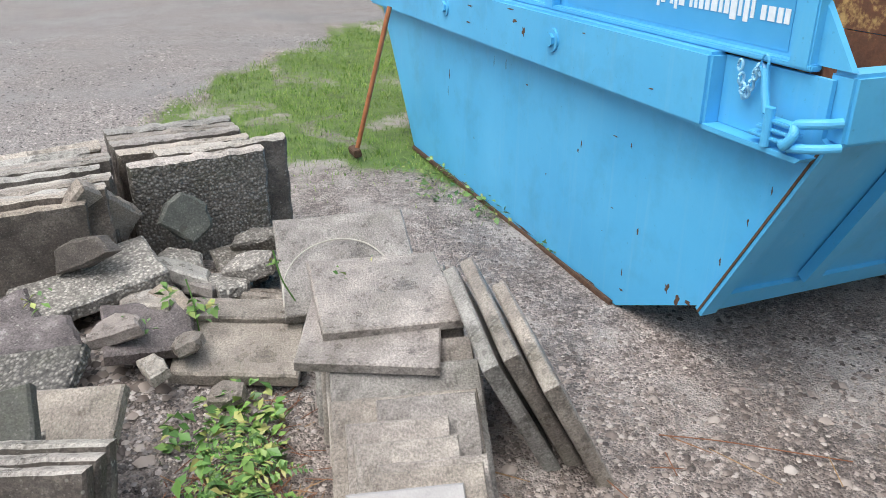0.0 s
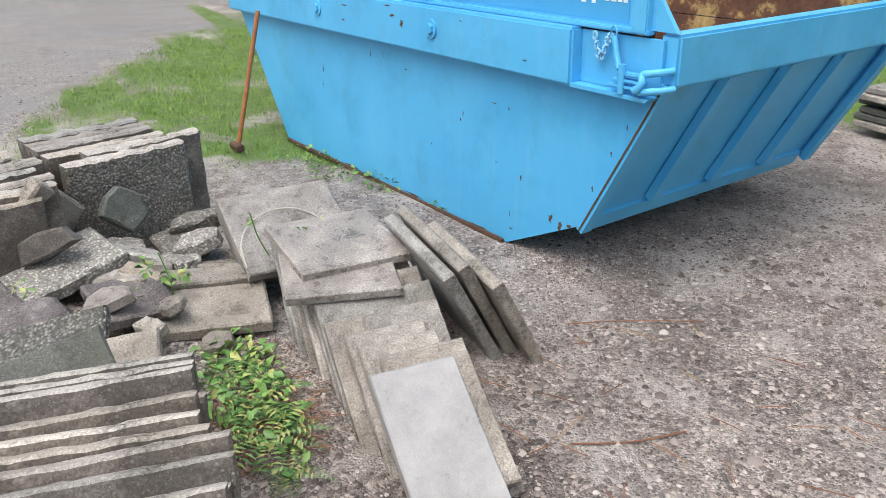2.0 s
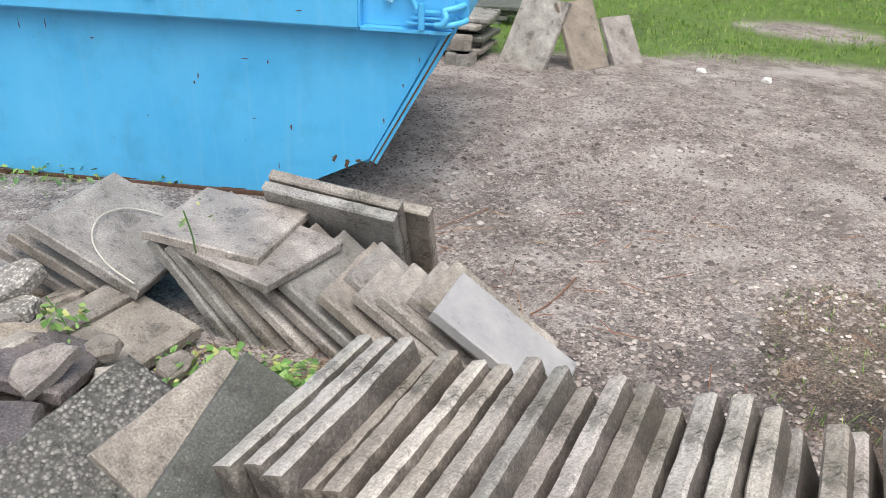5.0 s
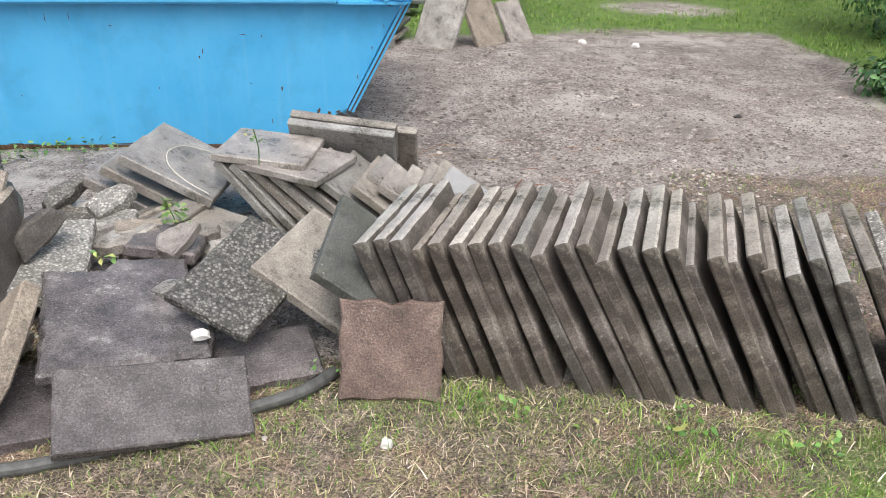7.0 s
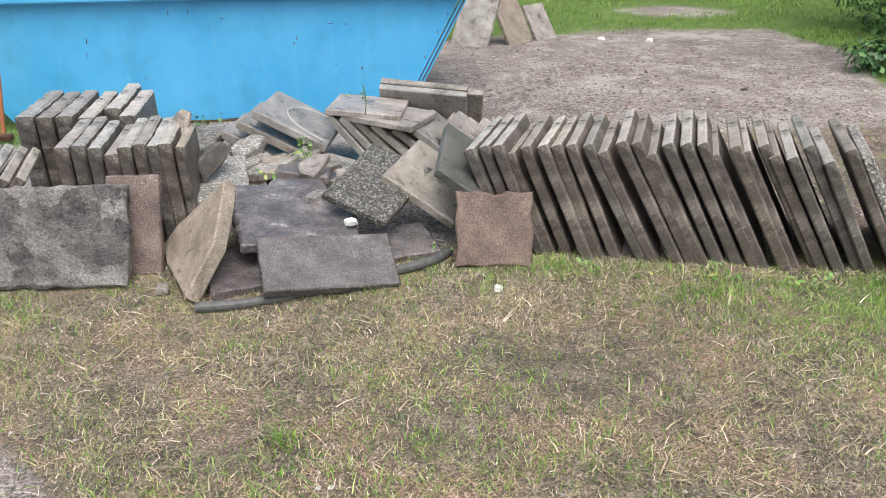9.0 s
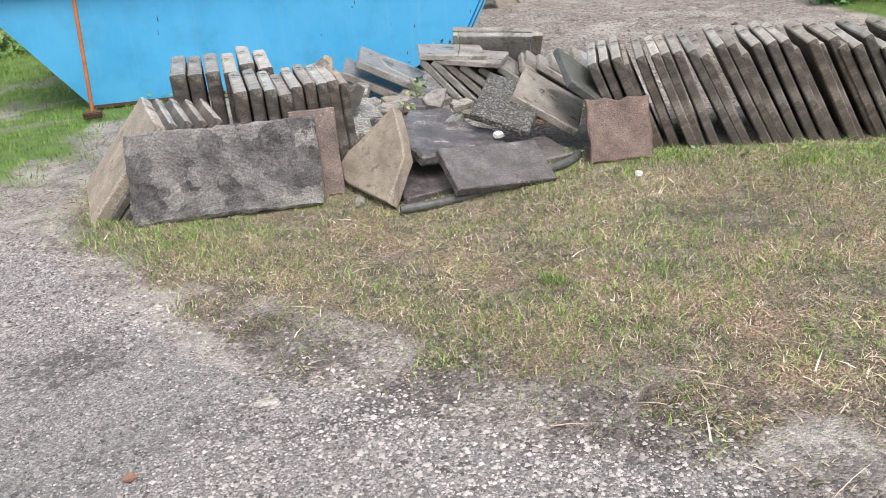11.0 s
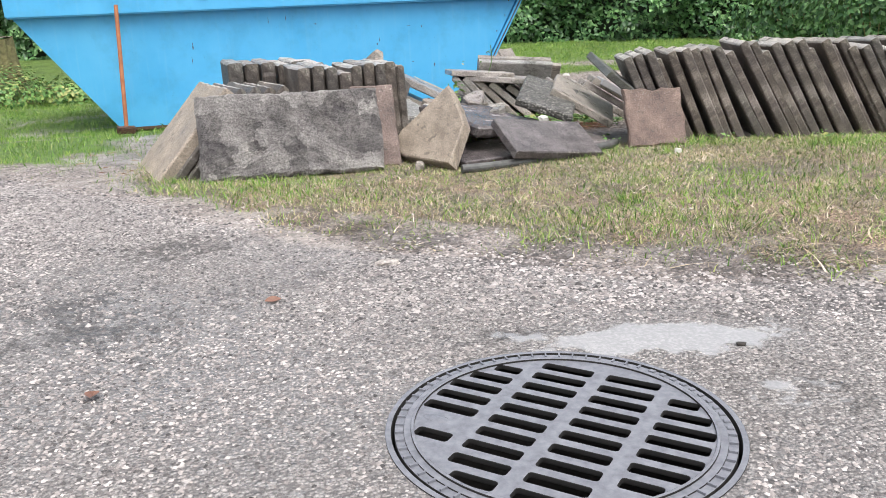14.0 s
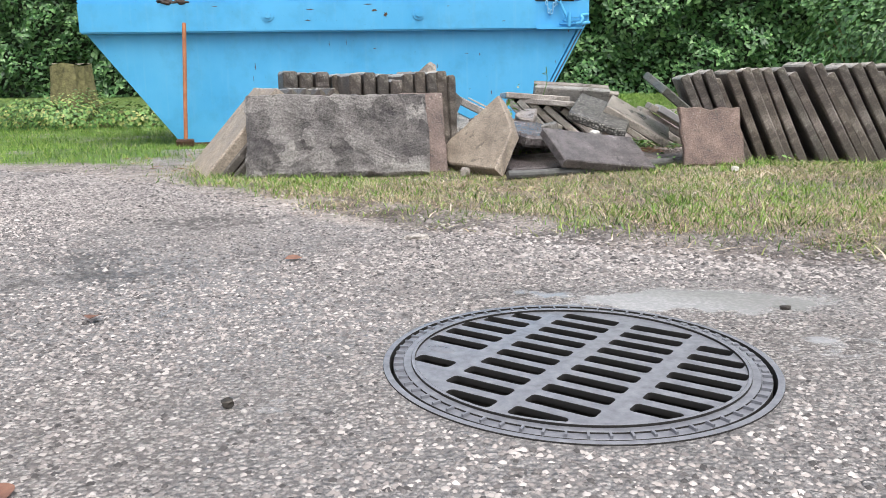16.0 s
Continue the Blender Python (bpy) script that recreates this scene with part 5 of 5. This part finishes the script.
for i in range(4):
    slab((-0.9 + 0.1 * i, 11.4 + rr.uniform(-0.05, 0.05), 0.06 * (i + 1) - 0.08), (1, 0.3 + rr.uniform(-0.1, 0.1), 0), (-0.3, 1, 0), 0.8, 0.5, 0.055, GREENGREY, "dark slab lying in a flat pile", "slab pile", wear=0.01)


# ---- tree stump with weeds ----
stump = holder("tree_stump", "mossy tree stump overgrown at its foot", "stump", pose(-5.52, 9.5, -0.10))
bm = bmesh.new()
n, prof = 26, [(-0.05, 0.40), (0.12, 0.34), (0.35, 0.285), (0.6, 0.255), (0.86, 0.245)]
rings = []
for z, r in prof:
    rings.append([bm.verts.new((math.cos(a) * (q := r * (1 + 0.10 * math.sin(5 * a + 1) * (1.3 - z) + 0.07 * math.sin(11 * a))), math.sin(a) * q, z + 0.02 * math.sin(3 * a))) for a in [2 * math.pi * k / n for k in range(n)]])
for a, b in zip(rings, rings[1:]):
    for k in range(n):
        bm.faces.new((a[k], a[(k + 1) % n], b[(k + 1) % n], b[k]))
part("trunk", bm, BARK, stump)
bm = bmesh.new()
vs = [bm.verts.new((0.242 * math.cos(2 * math.pi * k / n), 0.242 * math.sin(2 * math.pi * k / n), 0.865 + 0.015 * math.sin(k * 2.1))) for k in range(n)]
c = bm.verts.new((0, 0, 0.87))
for k in range(n):
    bm.faces.new((vs[k], vs[(k + 1) % n], c))
part("cut_face", bm, plain("cut_wood", (0.13, 0.11, 0.08), (0.25, 0.22, 0.16), 20.0, 0.8), stump)


# ---- plants ----
NP = np.random.default_rng(5)


def leaf_cloud(name, centres, normals, size, material, label, category, parent=None, fold=0.35):
    """Folded leaves: two quads along a midrib."""
    n = len(centres)
    size = np.broadcast_to(size, (n,))[:, None]
    a = NP.normal(size=(n, 3))
    w = normals / (np.linalg.norm(normals, axis=1)[:, None] + 1e-9)
    u = a - w * (a * w).sum(1)[:, None]
    u /= np.linalg.norm(u, axis=1)[:, None]
    v = np.cross(w, u)
    p0 = centres - u * size * 0.5
    p1 = centres + u * size * 0.5 - w * size * 0.12
    s1 = centres + v * size * 0.3 + w * size * fold * 0.25 - u * size * 0.05
    s2 = centres - v * size * 0.3 + w * size * fold * 0.25 - u * size * 0.05
    verts = np.stack([p0, s1, p1, s2], 1).reshape(-1, 3)
    b = np.arange(n)[:, None] * 4
    faces = np.concatenate([b + [0, 2, 1], b + [0, 3, 2]], 0)
    return joined(name, verts, faces, material, label, category, parent)


def hedge(name, x0, x1, y, depth, height, count, label, size=0.11, base=-0.15, slant=0.0):
    """A tall hedge: a near-black sheet painted as its inner shade, and clumps of leaves over it."""
    top = holder(name, label, "hedge")
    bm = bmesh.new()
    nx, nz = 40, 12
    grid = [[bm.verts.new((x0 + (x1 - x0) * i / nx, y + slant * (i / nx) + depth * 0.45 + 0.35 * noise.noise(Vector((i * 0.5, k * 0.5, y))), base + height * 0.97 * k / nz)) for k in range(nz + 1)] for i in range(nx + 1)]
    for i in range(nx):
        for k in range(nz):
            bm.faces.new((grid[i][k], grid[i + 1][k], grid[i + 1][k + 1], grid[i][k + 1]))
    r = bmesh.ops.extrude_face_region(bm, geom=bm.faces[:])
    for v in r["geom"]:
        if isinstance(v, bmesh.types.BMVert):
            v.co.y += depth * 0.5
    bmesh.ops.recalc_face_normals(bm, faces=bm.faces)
    part("shade_core", bm, HEDGE_SHADE, top)
    f = NP.random(count)
    xx = x0 + (x1 - x0) * f
    zz = base + height * NP.random(count) ** 0.9
    lump = 0.5 + 0.5 * wobble(xx, zz, 2.3, y) + 0.35 * wobble(xx, zz, 5.1, 1.0)
    yy = y + slant * f + depth * (0.45 - 0.42 * np.clip(lump, 0, 1.2)) - 0.2 * NP.random(count) ** 2
    nor = np.column_stack([NP.normal(0, 0.6, count), -1.0 + NP.normal(0, 0.4, count), 0.7 + NP.normal(0, 0.5, count)])
    leaf_cloud("foliage", np.column_stack([xx, yy, zz]), nor, size * (0.6 + 0.8 * NP.random(count)), HEDGE, "", "", top)
    return top


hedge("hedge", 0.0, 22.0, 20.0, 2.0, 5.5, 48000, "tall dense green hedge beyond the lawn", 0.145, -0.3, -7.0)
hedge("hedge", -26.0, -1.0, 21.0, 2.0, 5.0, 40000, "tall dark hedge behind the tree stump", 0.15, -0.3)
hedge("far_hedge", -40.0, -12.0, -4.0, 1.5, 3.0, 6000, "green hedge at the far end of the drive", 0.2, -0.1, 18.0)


def shrub(at, radius, count, size, label, height=1.0, seed=1, leaf=None):
    rr = random.Random(seed)
    top = holder("shrub", label, "shrub", pose(*at))
    for k in range(7):
        a = rr.uniform(0, 6.28)
        bm = bmesh.new()
        tip = Vector((math.cos(a) * radius * 0.7, math.sin(a) * radius * 0.7, height * rr.uniform(0.5, 0.95)))
        tube(bm, smooth_line([(0, 0, -0.1), tip * 0.5 + Vector((0, 0, 0.1)), tip], 5), 0.008, 6)
        part("stem", bm, BARK, top)
    d = NP.normal(size=(count, 3))
    d /= np.linalg.norm(d, axis=1)[:, None]
    rad = NP.random(count) ** 0.45
    lump = 1 + 0.3 * wobble(d[:, 0] * 3, d[:, 2] * 3, 1.7, seed)
    c = d * (rad * lump)[:, None] * [radius, radius, height * 0.55] + [0, 0, height * 0.5]
    c[:, 2] = np.abs(c[:, 2])
    leaf_cloud("foliage", c, d + [0, 0, 0.6], size * (0.6 + 0.8 * NP.random(count)), leaf or HEDGE, "", "", top)


shrub((5.7, 8.6, -0.1), 1.1, 5000, 0.075, "leafy green shrub overhanging the bare soil", 2.4, 2)
shrub((4.75, 8.4, -0.05), 0.32, 450, 0.07, "low green shrub at the edge of the soil", 0.4, 3)
shrub((6.2, 11.5, -0.1), 1.3, 5000, 0.09, "leafy green shrub beside the lawn", 2.6, 4)
shrub((-5.45, 9.05, -0.15), 0.9, 5200, 0.045, "weeds growing round the stump's foot", 0.52, 6, WEED)
shrub((-6.2, 9.4, -0.15), 0.6, 1800, 0.045, "weeds growing beside the stump", 0.42, 7, WEED)
shrub((-4.5, 9.3, -0.15), 0.6, 900, 0.06, "low weeds spreading from the stump", 0.4, 8, WEED)


def weeds(name, spots, material, label, category):
    """Patches of small upright leaves: (x, y, z, radius, count, leaf size)."""
    cs, ns, ss = [], [], []
    for x, y, z, r, n, s in spots:
        a, q = NP.random(n) * 6.283, np.sqrt(NP.random(n)) * r
        h = NP.random(n) * s * 2.0
        cs.append(np.column_stack([x + q * np.cos(a), y + q * np.sin(a), z + 0.01 + h]))
        ns.append(np.column_stack([NP.normal(0, 0.5, n), NP.normal(0, 0.5, n), np.ones(n)]))
        ss.append(s * (0.5 + NP.random(n)))
    return leaf_cloud(name, np.concatenate(cs), np.concatenate(ns), np.concatenate(ss), material, label, category)


weeds("weed_patch", [(0.62, 4.40, 0.0, 0.22, 190, 0.046), (0.85, 4.44, 0.0, 0.17, 100, 0.046), (0.45, 4.46, 0.0, 0.14, 80, 0.042), (1.02, 4.44, 0.0, 0.14, 40, 0.042), (1.2, 4.42, 0.0, 0.10, 24, 0.036)], WEED, "green and yellowing weeds between the slab rows", "weeds")
weeds("weed_patch", [(0.05, 4.32, 0.2, 0.07, 22, 0.04), (0.18, 4.12, 0.22, 0.05, 14, 0.035), (0.02, 3.75, 0.28, 0.05, 10, 0.03), (0.1, 4.2, 0.3, 0.04, 14, 0.035)], WEED, "thin green weeds growing out of the heap", "weeds")
weeds("weed_patch", [(-1.25, 5.92, -0.02, 0.25, 90, 0.04), (-1.7, 5.75, -0.03, 0.3, 120, 0.04), (-0.7, 6.0, 0.0, 0.1, 16, 0.03), (-2.1, 5.6, -0.03, 0.25, 60, 0.035)], WEED, "green weeds along the foot of the skip", "weeds")
weeds("weed_patch", [(1.7, 3.38, 0.0, 0.06, 10, 0.03), (1.95, 3.3, 0.0, 0.08, 10, 0.03), (2.3, 3.4, 0.0, 0.1, 20, 0.03), (2.7, 3.38, 0.0, 0.12, 24, 0.03), (0.98, 3.5, 0.0, 0.06, 12, 0.03), (1.55, 3.4, 0.0, 0.05, 8, 0.03)], WEED, "small weeds in front of the leaning slabs", "weeds")


def fern(at, n_frond, length, seed):
    rr = random.Random(seed)
    top = holder("fern", "small bright green fern between the slab rows", "fern", pose(*at))
    for k in range(n_frond):
        a = 2 * math.pi * k / n_frond + rr.uniform(-0.3, 0.3)
        bm = bmesh.new()
        L = length * rr.uniform(0.7, 1.0)
        m = 12
        for j in range(m):
            u = (j + 0.5) / m
            p = Vector((L * u, 0, L * (0.75 * u - 0.75 * u * u)))
            w = L * 0.22 * math.sin(math.pi * (0.12 + 0.86 * u)) 
            for s in (-1, 1):
                v = [bm.verts.new(p), bm.verts.new(p + Vector((L * 0.045, s * w * 0.5, 0.004))), bm.verts.new(p + Vector((L * 0.03, s * w, -0.006))), bm.verts.new(p + Vector((-L * 0.012, s * w * 0.5, 0.002)))]
                bm.faces.new(v if s > 0 else v[::-1])
        part("frond", bm, WEED, top, m=Matrix.Rotation(a, 4, "Z"))


fern((1.06, 4.43, 0.03), 9, 0.26, 1)
fern((0.86, 4.46, 0.04), 8, 0.23, 2)
fern((1.26, 4.44, 0.02), 6, 0.17, 3)
fern((0.66, 4.42, 0.04), 7, 0.19, 4)


def stalks(name, spots, material, label, r=0.0015):
    vs, fs = [], []
    for x, y, z, rad, n, length in spots:
        for k in range(n):
            a = NP.random() * 6.283
            q = rad * math.sqrt(NP.random())
            p = np.array([x + q * math.cos(a), y + q * math.sin(a), z + 0.006 + 0.02 * NP.random()])
            b = NP.random() * 6.283
            d = np.array([math.cos(b), math.sin(b), 0.12 * NP.normal()]) * length * (0.4 + 0.6 * NP.random())
            s = np.array([-math.sin(b), math.cos(b), 0]) * r
            i = len(vs)
            vs += [p - s, p + s, p + d + s, p + d - s, p + d * 0.5 + [0, 0, r * 2.2], p + d * 0.5]
            fs += [(i, i + 1, i + 4), (i + 1, i + 2, i + 4), (i + 2, i + 3, i + 4), (i + 3, i, i + 4)]
    return joined(name, np.array(vs), np.array(fs), material, label, "stalks")


stalks("dead_stalks", [(1.0, 4.42, 0.0, 0.2, 160, 0.14), (0.85, 4.45, 0.0, 0.25, 160, 0.16), (0.5, 4.45, 0.0, 0.2, 60, 0.16)], STRAW, "dead brown stalks lying between the slab rows")
stalks("dead_stalks", [(2.2, 5.9, 0.0, 1.2, 26, 0.22), (1.4, 5.6, 0.0, 0.6, 16, 0.25), (-2.0, 3.6, 0.0, 0.5, 14, 0.1)], STRAW, "thin dead twigs lying on bare soil", 0.002)


def stem(name, pts, r, label):
    bm = bmesh.new()
    tube(bm, smooth_line(pts, 6), r, 6)
    return thing(name, bm, WEED, label, "weed", "weed stems")


stem("weed_stem", [(0.36, 4.66, 0.40), (0.38, 4.62, 0.50), (0.37, 4.60, 0.60)], 0.003, "thin weed stem standing by the flat slabs")
stem("weed_stem", [(0.08, 4.30, 0.15), (0.06, 4.29, 0.27), (0.03, 4.27, 0.36)], 0.003, "thin weed stem growing from the heap")
weeds("weed_leaves", [(0.37, 4.60, 0.52, 0.02, 7, 0.025), (0.30, 4.83, 0.425, 0.03, 4, 0.03), (0.2, 4.95, 0.43, 0.015, 2, 0.02)], WEED, "few small leaves of a weed on the flat slabs", "weeds")


def blades(name, region, count, height, width, material, weight, label, droop=0.55):
    x0, x1, y0, y1 = region
    x = x0 + (x1 - x0) * NP.random(count)
    y = y0 + (y1 - y0) * NP.random(count)
    clump = NP.random((max(1, count // 14), 2))
    pick = NP.integers(0, len(clump), count)
    tuft = NP.random(count) < 0.6
    x = np.where(tuft, x0 + (x1 - x0) * clump[pick, 0] + NP.normal(0, 0.03, count), x)
    y = np.where(tuft, y0 + (y1 - y0) * clump[pick, 1] + NP.normal(0, 0.03, count), y)
    keep = NP.random(count) < weight(x, y)
    keep &= (np.hypot(x - MH[0], y - MH[1]) > 0.4)
    x, y = x[keep], y[keep]
    n = len(x)
    z = ground_z(x, y) - 0.004
    h = height * (0.35 + NP.random(n) ** 1.5)
    a = NP.random(n) * 6.283
    lean = NP.normal(0, droop, (n, 2))
    s = np.column_stack([np.cos(a), np.sin(a), np.zeros(n)]) * (width * (0.6 + 0.8 * NP.random(n)))[:, None]
    p = np.column_stack([x, y, z])
    mid = p + np.column_stack([lean[:, 0] * h * 0.35, lean[:, 1] * h * 0.35, h * 0.6])
    tip = p + np.column_stack([lean[:, 0] * h, lean[:, 1] * h, h * 0.95])
    verts = np.stack([p - s, p + s, mid + s * 0.7, mid - s * 0.7, tip], 1).reshape(-1, 3)
    b = np.arange(n)[:, None] * 5
    faces = np.concatenate([b + [0, 1, 2], b + [0, 2, 3], b + [3, 2, 4]], 0)
    return joined(name, verts, faces, material, label, "grass")


def thin(x, y):
    """How thick the turf stands: patches, and worn soil towards the drive."""
    p = np.clip(0.75 + 0.75 * wobble(x, y, 3.3) + 0.35 * wobble(x, y, 9.1, 2.0), 0.06, 1)
    return p * np.clip(0.25 + 1.6 * (y - np.interp(x, EDGE_X, EDGE_Y) - 0.1), 0.25, 1)


blades("dry_grass", (-2.4, 4.2, 0.2, 3.7), 190000, 0.021, 0.0017, DRYBLADE, lambda x, y: cover_at(x, y)[1] * thin(x, y), "short yellowed grass before the slab pile", 0.95)
blades("straw_litter", (-2.4, 4.2, 0.2, 3.7), 120000, 0.012, 0.0011, DRYBLADE, lambda x, y: cover_at(x, y)[1] * np.clip(0.6 - 0.6 * wobble(x, y, 2.9, 1.0), 0.1, 1), "flat pale straw lying in the thin turf", 2.6)
blades("green_grass", (-2.4, 4.4, -0.4, 3.8), 150000, 0.030, 0.0018, BLADE, lambda x, y: np.clip(cover_at(x, y)[2] * 0.9 + cover_at(x, y)[1] * np.clip(0.20 + 0.7 * wobble(x, y, 4.1, 3.0) * (0.5 + wobble(x, y, 8.3, 1.2)), 0.08, 1), 0, 1), "short green grass before the slab row", 0.8)
blades("green_tufts", (-2.2, 3.6, 0.4, 3.6), 60000, 0.038, 0.0022, BLADE, lambda x, y: cover_at(x, y)[1] * np.clip(0.14 + 0.6 * wobble(x, y, 2.7, 0.3), 0.02, 1), "green tufts scattered through the dry turf", 0.7)
blades("dead_blades", (-2.2, 3.6, 0.4, 3.6), 22000, 0.022, 0.0032, DRYBLADE, lambda x, y: cover_at(x, y)[1] * np.clip(0.5 - 0.5 * wobble(x, y, 2.7, 0.3), 0.1, 1), "broad dead blades lying flat in the turf", 2.4)
blades("grass_tufts", (1.2, 3.6, 3.12, 3.5), 7000, 0.055, 0.0017, BLADE, lambda x, y: np.clip(0.2 + 0.9 * wobble(x, y, 7.0, 0.4), 0, 1), "longer green grass tufts at the slabs' feet")
blades("green_grass", (-9.0, -0.6, 3.6, 9.5), 120000, 0.045, 0.002, BLADE, lambda x, y: cover_at(x, y)[2] * 0.9, "green grass beside and behind the skip")
blades("mixed_grass", (2.2, 6.5, 3.6, 11.5), 40000, 0.04, 0.002, BLADE, lambda x, y: np.clip(cover_at(x, y)[2] + 0.35 * cover_at(x, y)[1], 0, 1), "green grass at the edge of the bare soil")
blades("lawn", (-3.0, 9.0, 10.2, 19.0), 60000, 0.06, 0.004, BLADE, lambda x, y: cover_at(x, y)[2], "green lawn before the hedge")
blades("grass_tuft", (0.63, 0.70, 1.94, 2.01), 110, 0.045, 0.0025, BLADE, lambda x, y: np.ones_like(x), "single green tuft in dry turf")


def stones(name, region, count, size, material, weight, label):
    x0, x1, y0, y1 = region
    x = x0 + (x1 - x0) * NP.random(count)
    y = y0 + (y1 - y0) * NP.random(count)
    keep = (NP.random(count) < weight(x, y)) & (np.hypot(x - MH[0], y - MH[1]) > 0.37)
    x, y = x[keep], y[keep]
    n = len(x)
    s = size * (0.35 + 0.65 * NP.random(n) ** 2 * 1.6)
    base = np.array([(1, 0, 0), (0.3, 0.9, 0.1), (-0.9, 0.4, 0), (-0.5, -0.8, 0.1), (0.5, -0.8, 0), (0.2, 0.1, 0.75), (-0.2, -0.1, 0.65)]) - [0, 0, 0.12]
    a = NP.random(n) * 6.283
    q = base[None] * (1 + NP.normal(0, 0.18, (n, 7, 3)))
    c, si = np.cos(a)[:, None], np.sin(a)[:, None]
    v = np.stack([q[:, :, 0] * c - q[:, :, 1] * si, q[:, :, 0] * si + q[:, :, 1] * c, q[:, :, 2] * 0.75], -1) * s[:, None, None]
    v += np.column_stack([x, y, ground_z(x, y) + s * 0.12])[:, None]
    tri = np.array([(0, 1, 5), (1, 2, 5), (2, 6, 5), (2, 3, 6), (3, 4, 6), (4, 5, 6), (4, 0, 5)])
    faces = (np.arange(n)[:, None, None] * 7 + tri[None]).reshape(-1, 3)
    return joined(name, v.reshape(-1, 3), faces, material, label, "gravel")


stones("gravel", (-2.5, 1.9, -0.8, 3.2), 250000, 0.0050, STONES, lambda x, y: np.clip(gravel_at(x, y) * (0.75 + 0.45 * wobble(x, y, 1.9, 2.0)) - 1.6 * wet_at(x, y) - 0.85 * damp_at(x, y), 0, 1), "small grey and white gravel pressed into the drive")
stones("edge_stones", (-2.6, 2.6, 0.0, 3.6), 45000, 0.0075, STONES, lambda x, y: np.clip(gravel_at(x, y - 0.35) - gravel_at(x, y + 0.05), 0, 1) * np.clip(0.4 + 0.5 * wobble(x, y, 4.7, 2.2), 0, 1), "loose stones in dark soil along the drive's edge")
stones("coarse_gravel", (-4.5, 2.2, 0.7, 4.6), 85000, 0.0088, STONES, lambda x, y: np.clip(gravel_at(x, y - 0.1) * (0.55 + 0.7 * wobble(x, y, 2.3, 5.0)) - 1.2 * wet_at(x, y), 0, 1), "coarser loose gravel along the drive")
stones("turf_stones", (-2.4, 2.8, 0.4, 2.6), 9000, 0.0075, STONES, lambda x, y: cover_at(x, y)[1] * np.clip(1.05 - 1.3 * (y - np.interp(x, EDGE_X, EDGE_Y)), 0.04, 1), "grey stones scattered in the worn turf")
stones("gravel", (-8.0, -2.4, -0.5, 6.0), 12000, 0.013, STONES, lambda x, y: gravel_at(x, y), "grey gravel further along the drive")
stones("soil_stones", (-1.2, 4.5, 4.3, 10.5), 45000, 0.0095, PEBBLES, lambda x, y: np.clip(1 - cover_at(x, y)[2] - 0.7 * cover_at(x, y)[1] + 0.2 * wobble(x, y, 2.0), 0.02, 1), "brown and pale stones in bare soil")
stones("soil_stones", (-0.6, 4.2, 4.6, 10.0), 3000, 0.0145, PEBBLES, lambda x, y: np.clip(0.9 - cover_at(x, y)[2] - cover_at(x, y)[1], 0, 1), "larger stones in bare soil")
def heap_at(x, y):
    return np.exp(-((x - 0.1) ** 2 / 0.3 + (y - 3.95) ** 2 / 0.25))


stones("rubble_gravel", (-0.8, 1.0, 3.1, 4.7), 16000, 0.011, STONES, lambda x, y: np.clip(1.3 * heap_at(x, y), 0, 1), "grey pebbles and crumbs over the rubble heap")
stones("soil_stones", (0.9, 3.4, 4.3, 6.6), 14000, 0.013, PEBBLES, lambda x, y: np.clip(1.4 * wobble(x, y, 6.1, 2.0) * wobble(x, y, 2.3, 1.0) + 0.15 + np.exp(-(((x - 1.75) / 0.35) ** 2 + ((y - 4.75) / 0.35) ** 2)), 0, 1) * (1 - cover_at(x, y)[2]), "clustered brown stones beside the low slab row")
stones("soil_stones", (0.2, 4.4, 4.35, 9.6), 16000, 0.011, PEBBLES, lambda x, y: np.clip(0.55 + 0.7 * wobble(x, y, 3.7, 0.9), 0.05, 1) * (1 - cover_at(x, y)[2]) * (1 - 0.8 * cover_at(x, y)[1]), "brown pebbles pressed into the mud")
stones("flat_stones", (0.6, 4.4, 4.35, 9.6), 2600, 0.021, PEBBLES, lambda x, y: np.clip(0.5 + 0.7 * wobble(x, y, 2.9, 3.9), 0.05, 1) * (1 - cover_at(x, y)[2]) * (1 - 0.9 * cover_at(x, y)[1]), "larger flat stones pressed into the mud")
stones("pale_stones", (1.3, 4.2, 4.4, 9.5), 150, 0.018, STONES, lambda x, y: 1 - cover_at(x, y)[2], "pale stones lying on bare soil")
stones("rubble_stones", (-0.7, 0.7, 3.5, 4.5), 900, 0.028, PEBBLES, lambda x, y: np.exp(-((x - 0.1) ** 2 / 0.3 + (y - 3.95) ** 2 / 0.25)), "broken stones of the rubble heap")
stones("clods", (0.5, 3.2, 6.3, 8.4), 900, 0.024, PEBBLES, lambda x, y: np.exp(-((x - 1.9) ** 2 / 0.5 + (y - 7.9) ** 2 / 0.05)) + np.exp(-((x - 0.75) ** 2 / 0.06 + (y - 7.4) ** 2 / 0.3)), "dark clods of soil thrown up behind the skip")


# dead twigs on the bare soil
def twig(pts, radius, label):
    bm = bmesh.new()
    tube(bm, smooth_line([(x, y, float(ground_z(np.array(x), np.array(y))) + z) for x, y, z in pts], 5), radius, 7)
    thing("twig", bm, STRAW, label, "twig", "twigs")


twig([(1.50, 5.38, 0.006), (1.55, 5.46, 0.012), (1.59, 5.6, 0.01), (1.64, 5.78, 0.014)], 0.0035, "straight reddish twig on bare soil")
twig([(0.82, 5.84, 0.006), (0.90, 6.02, 0.014), (0.99, 6.2, 0.012), (1.06, 6.42, 0.007)], 0.0025, "thin bent twig lying on soil")
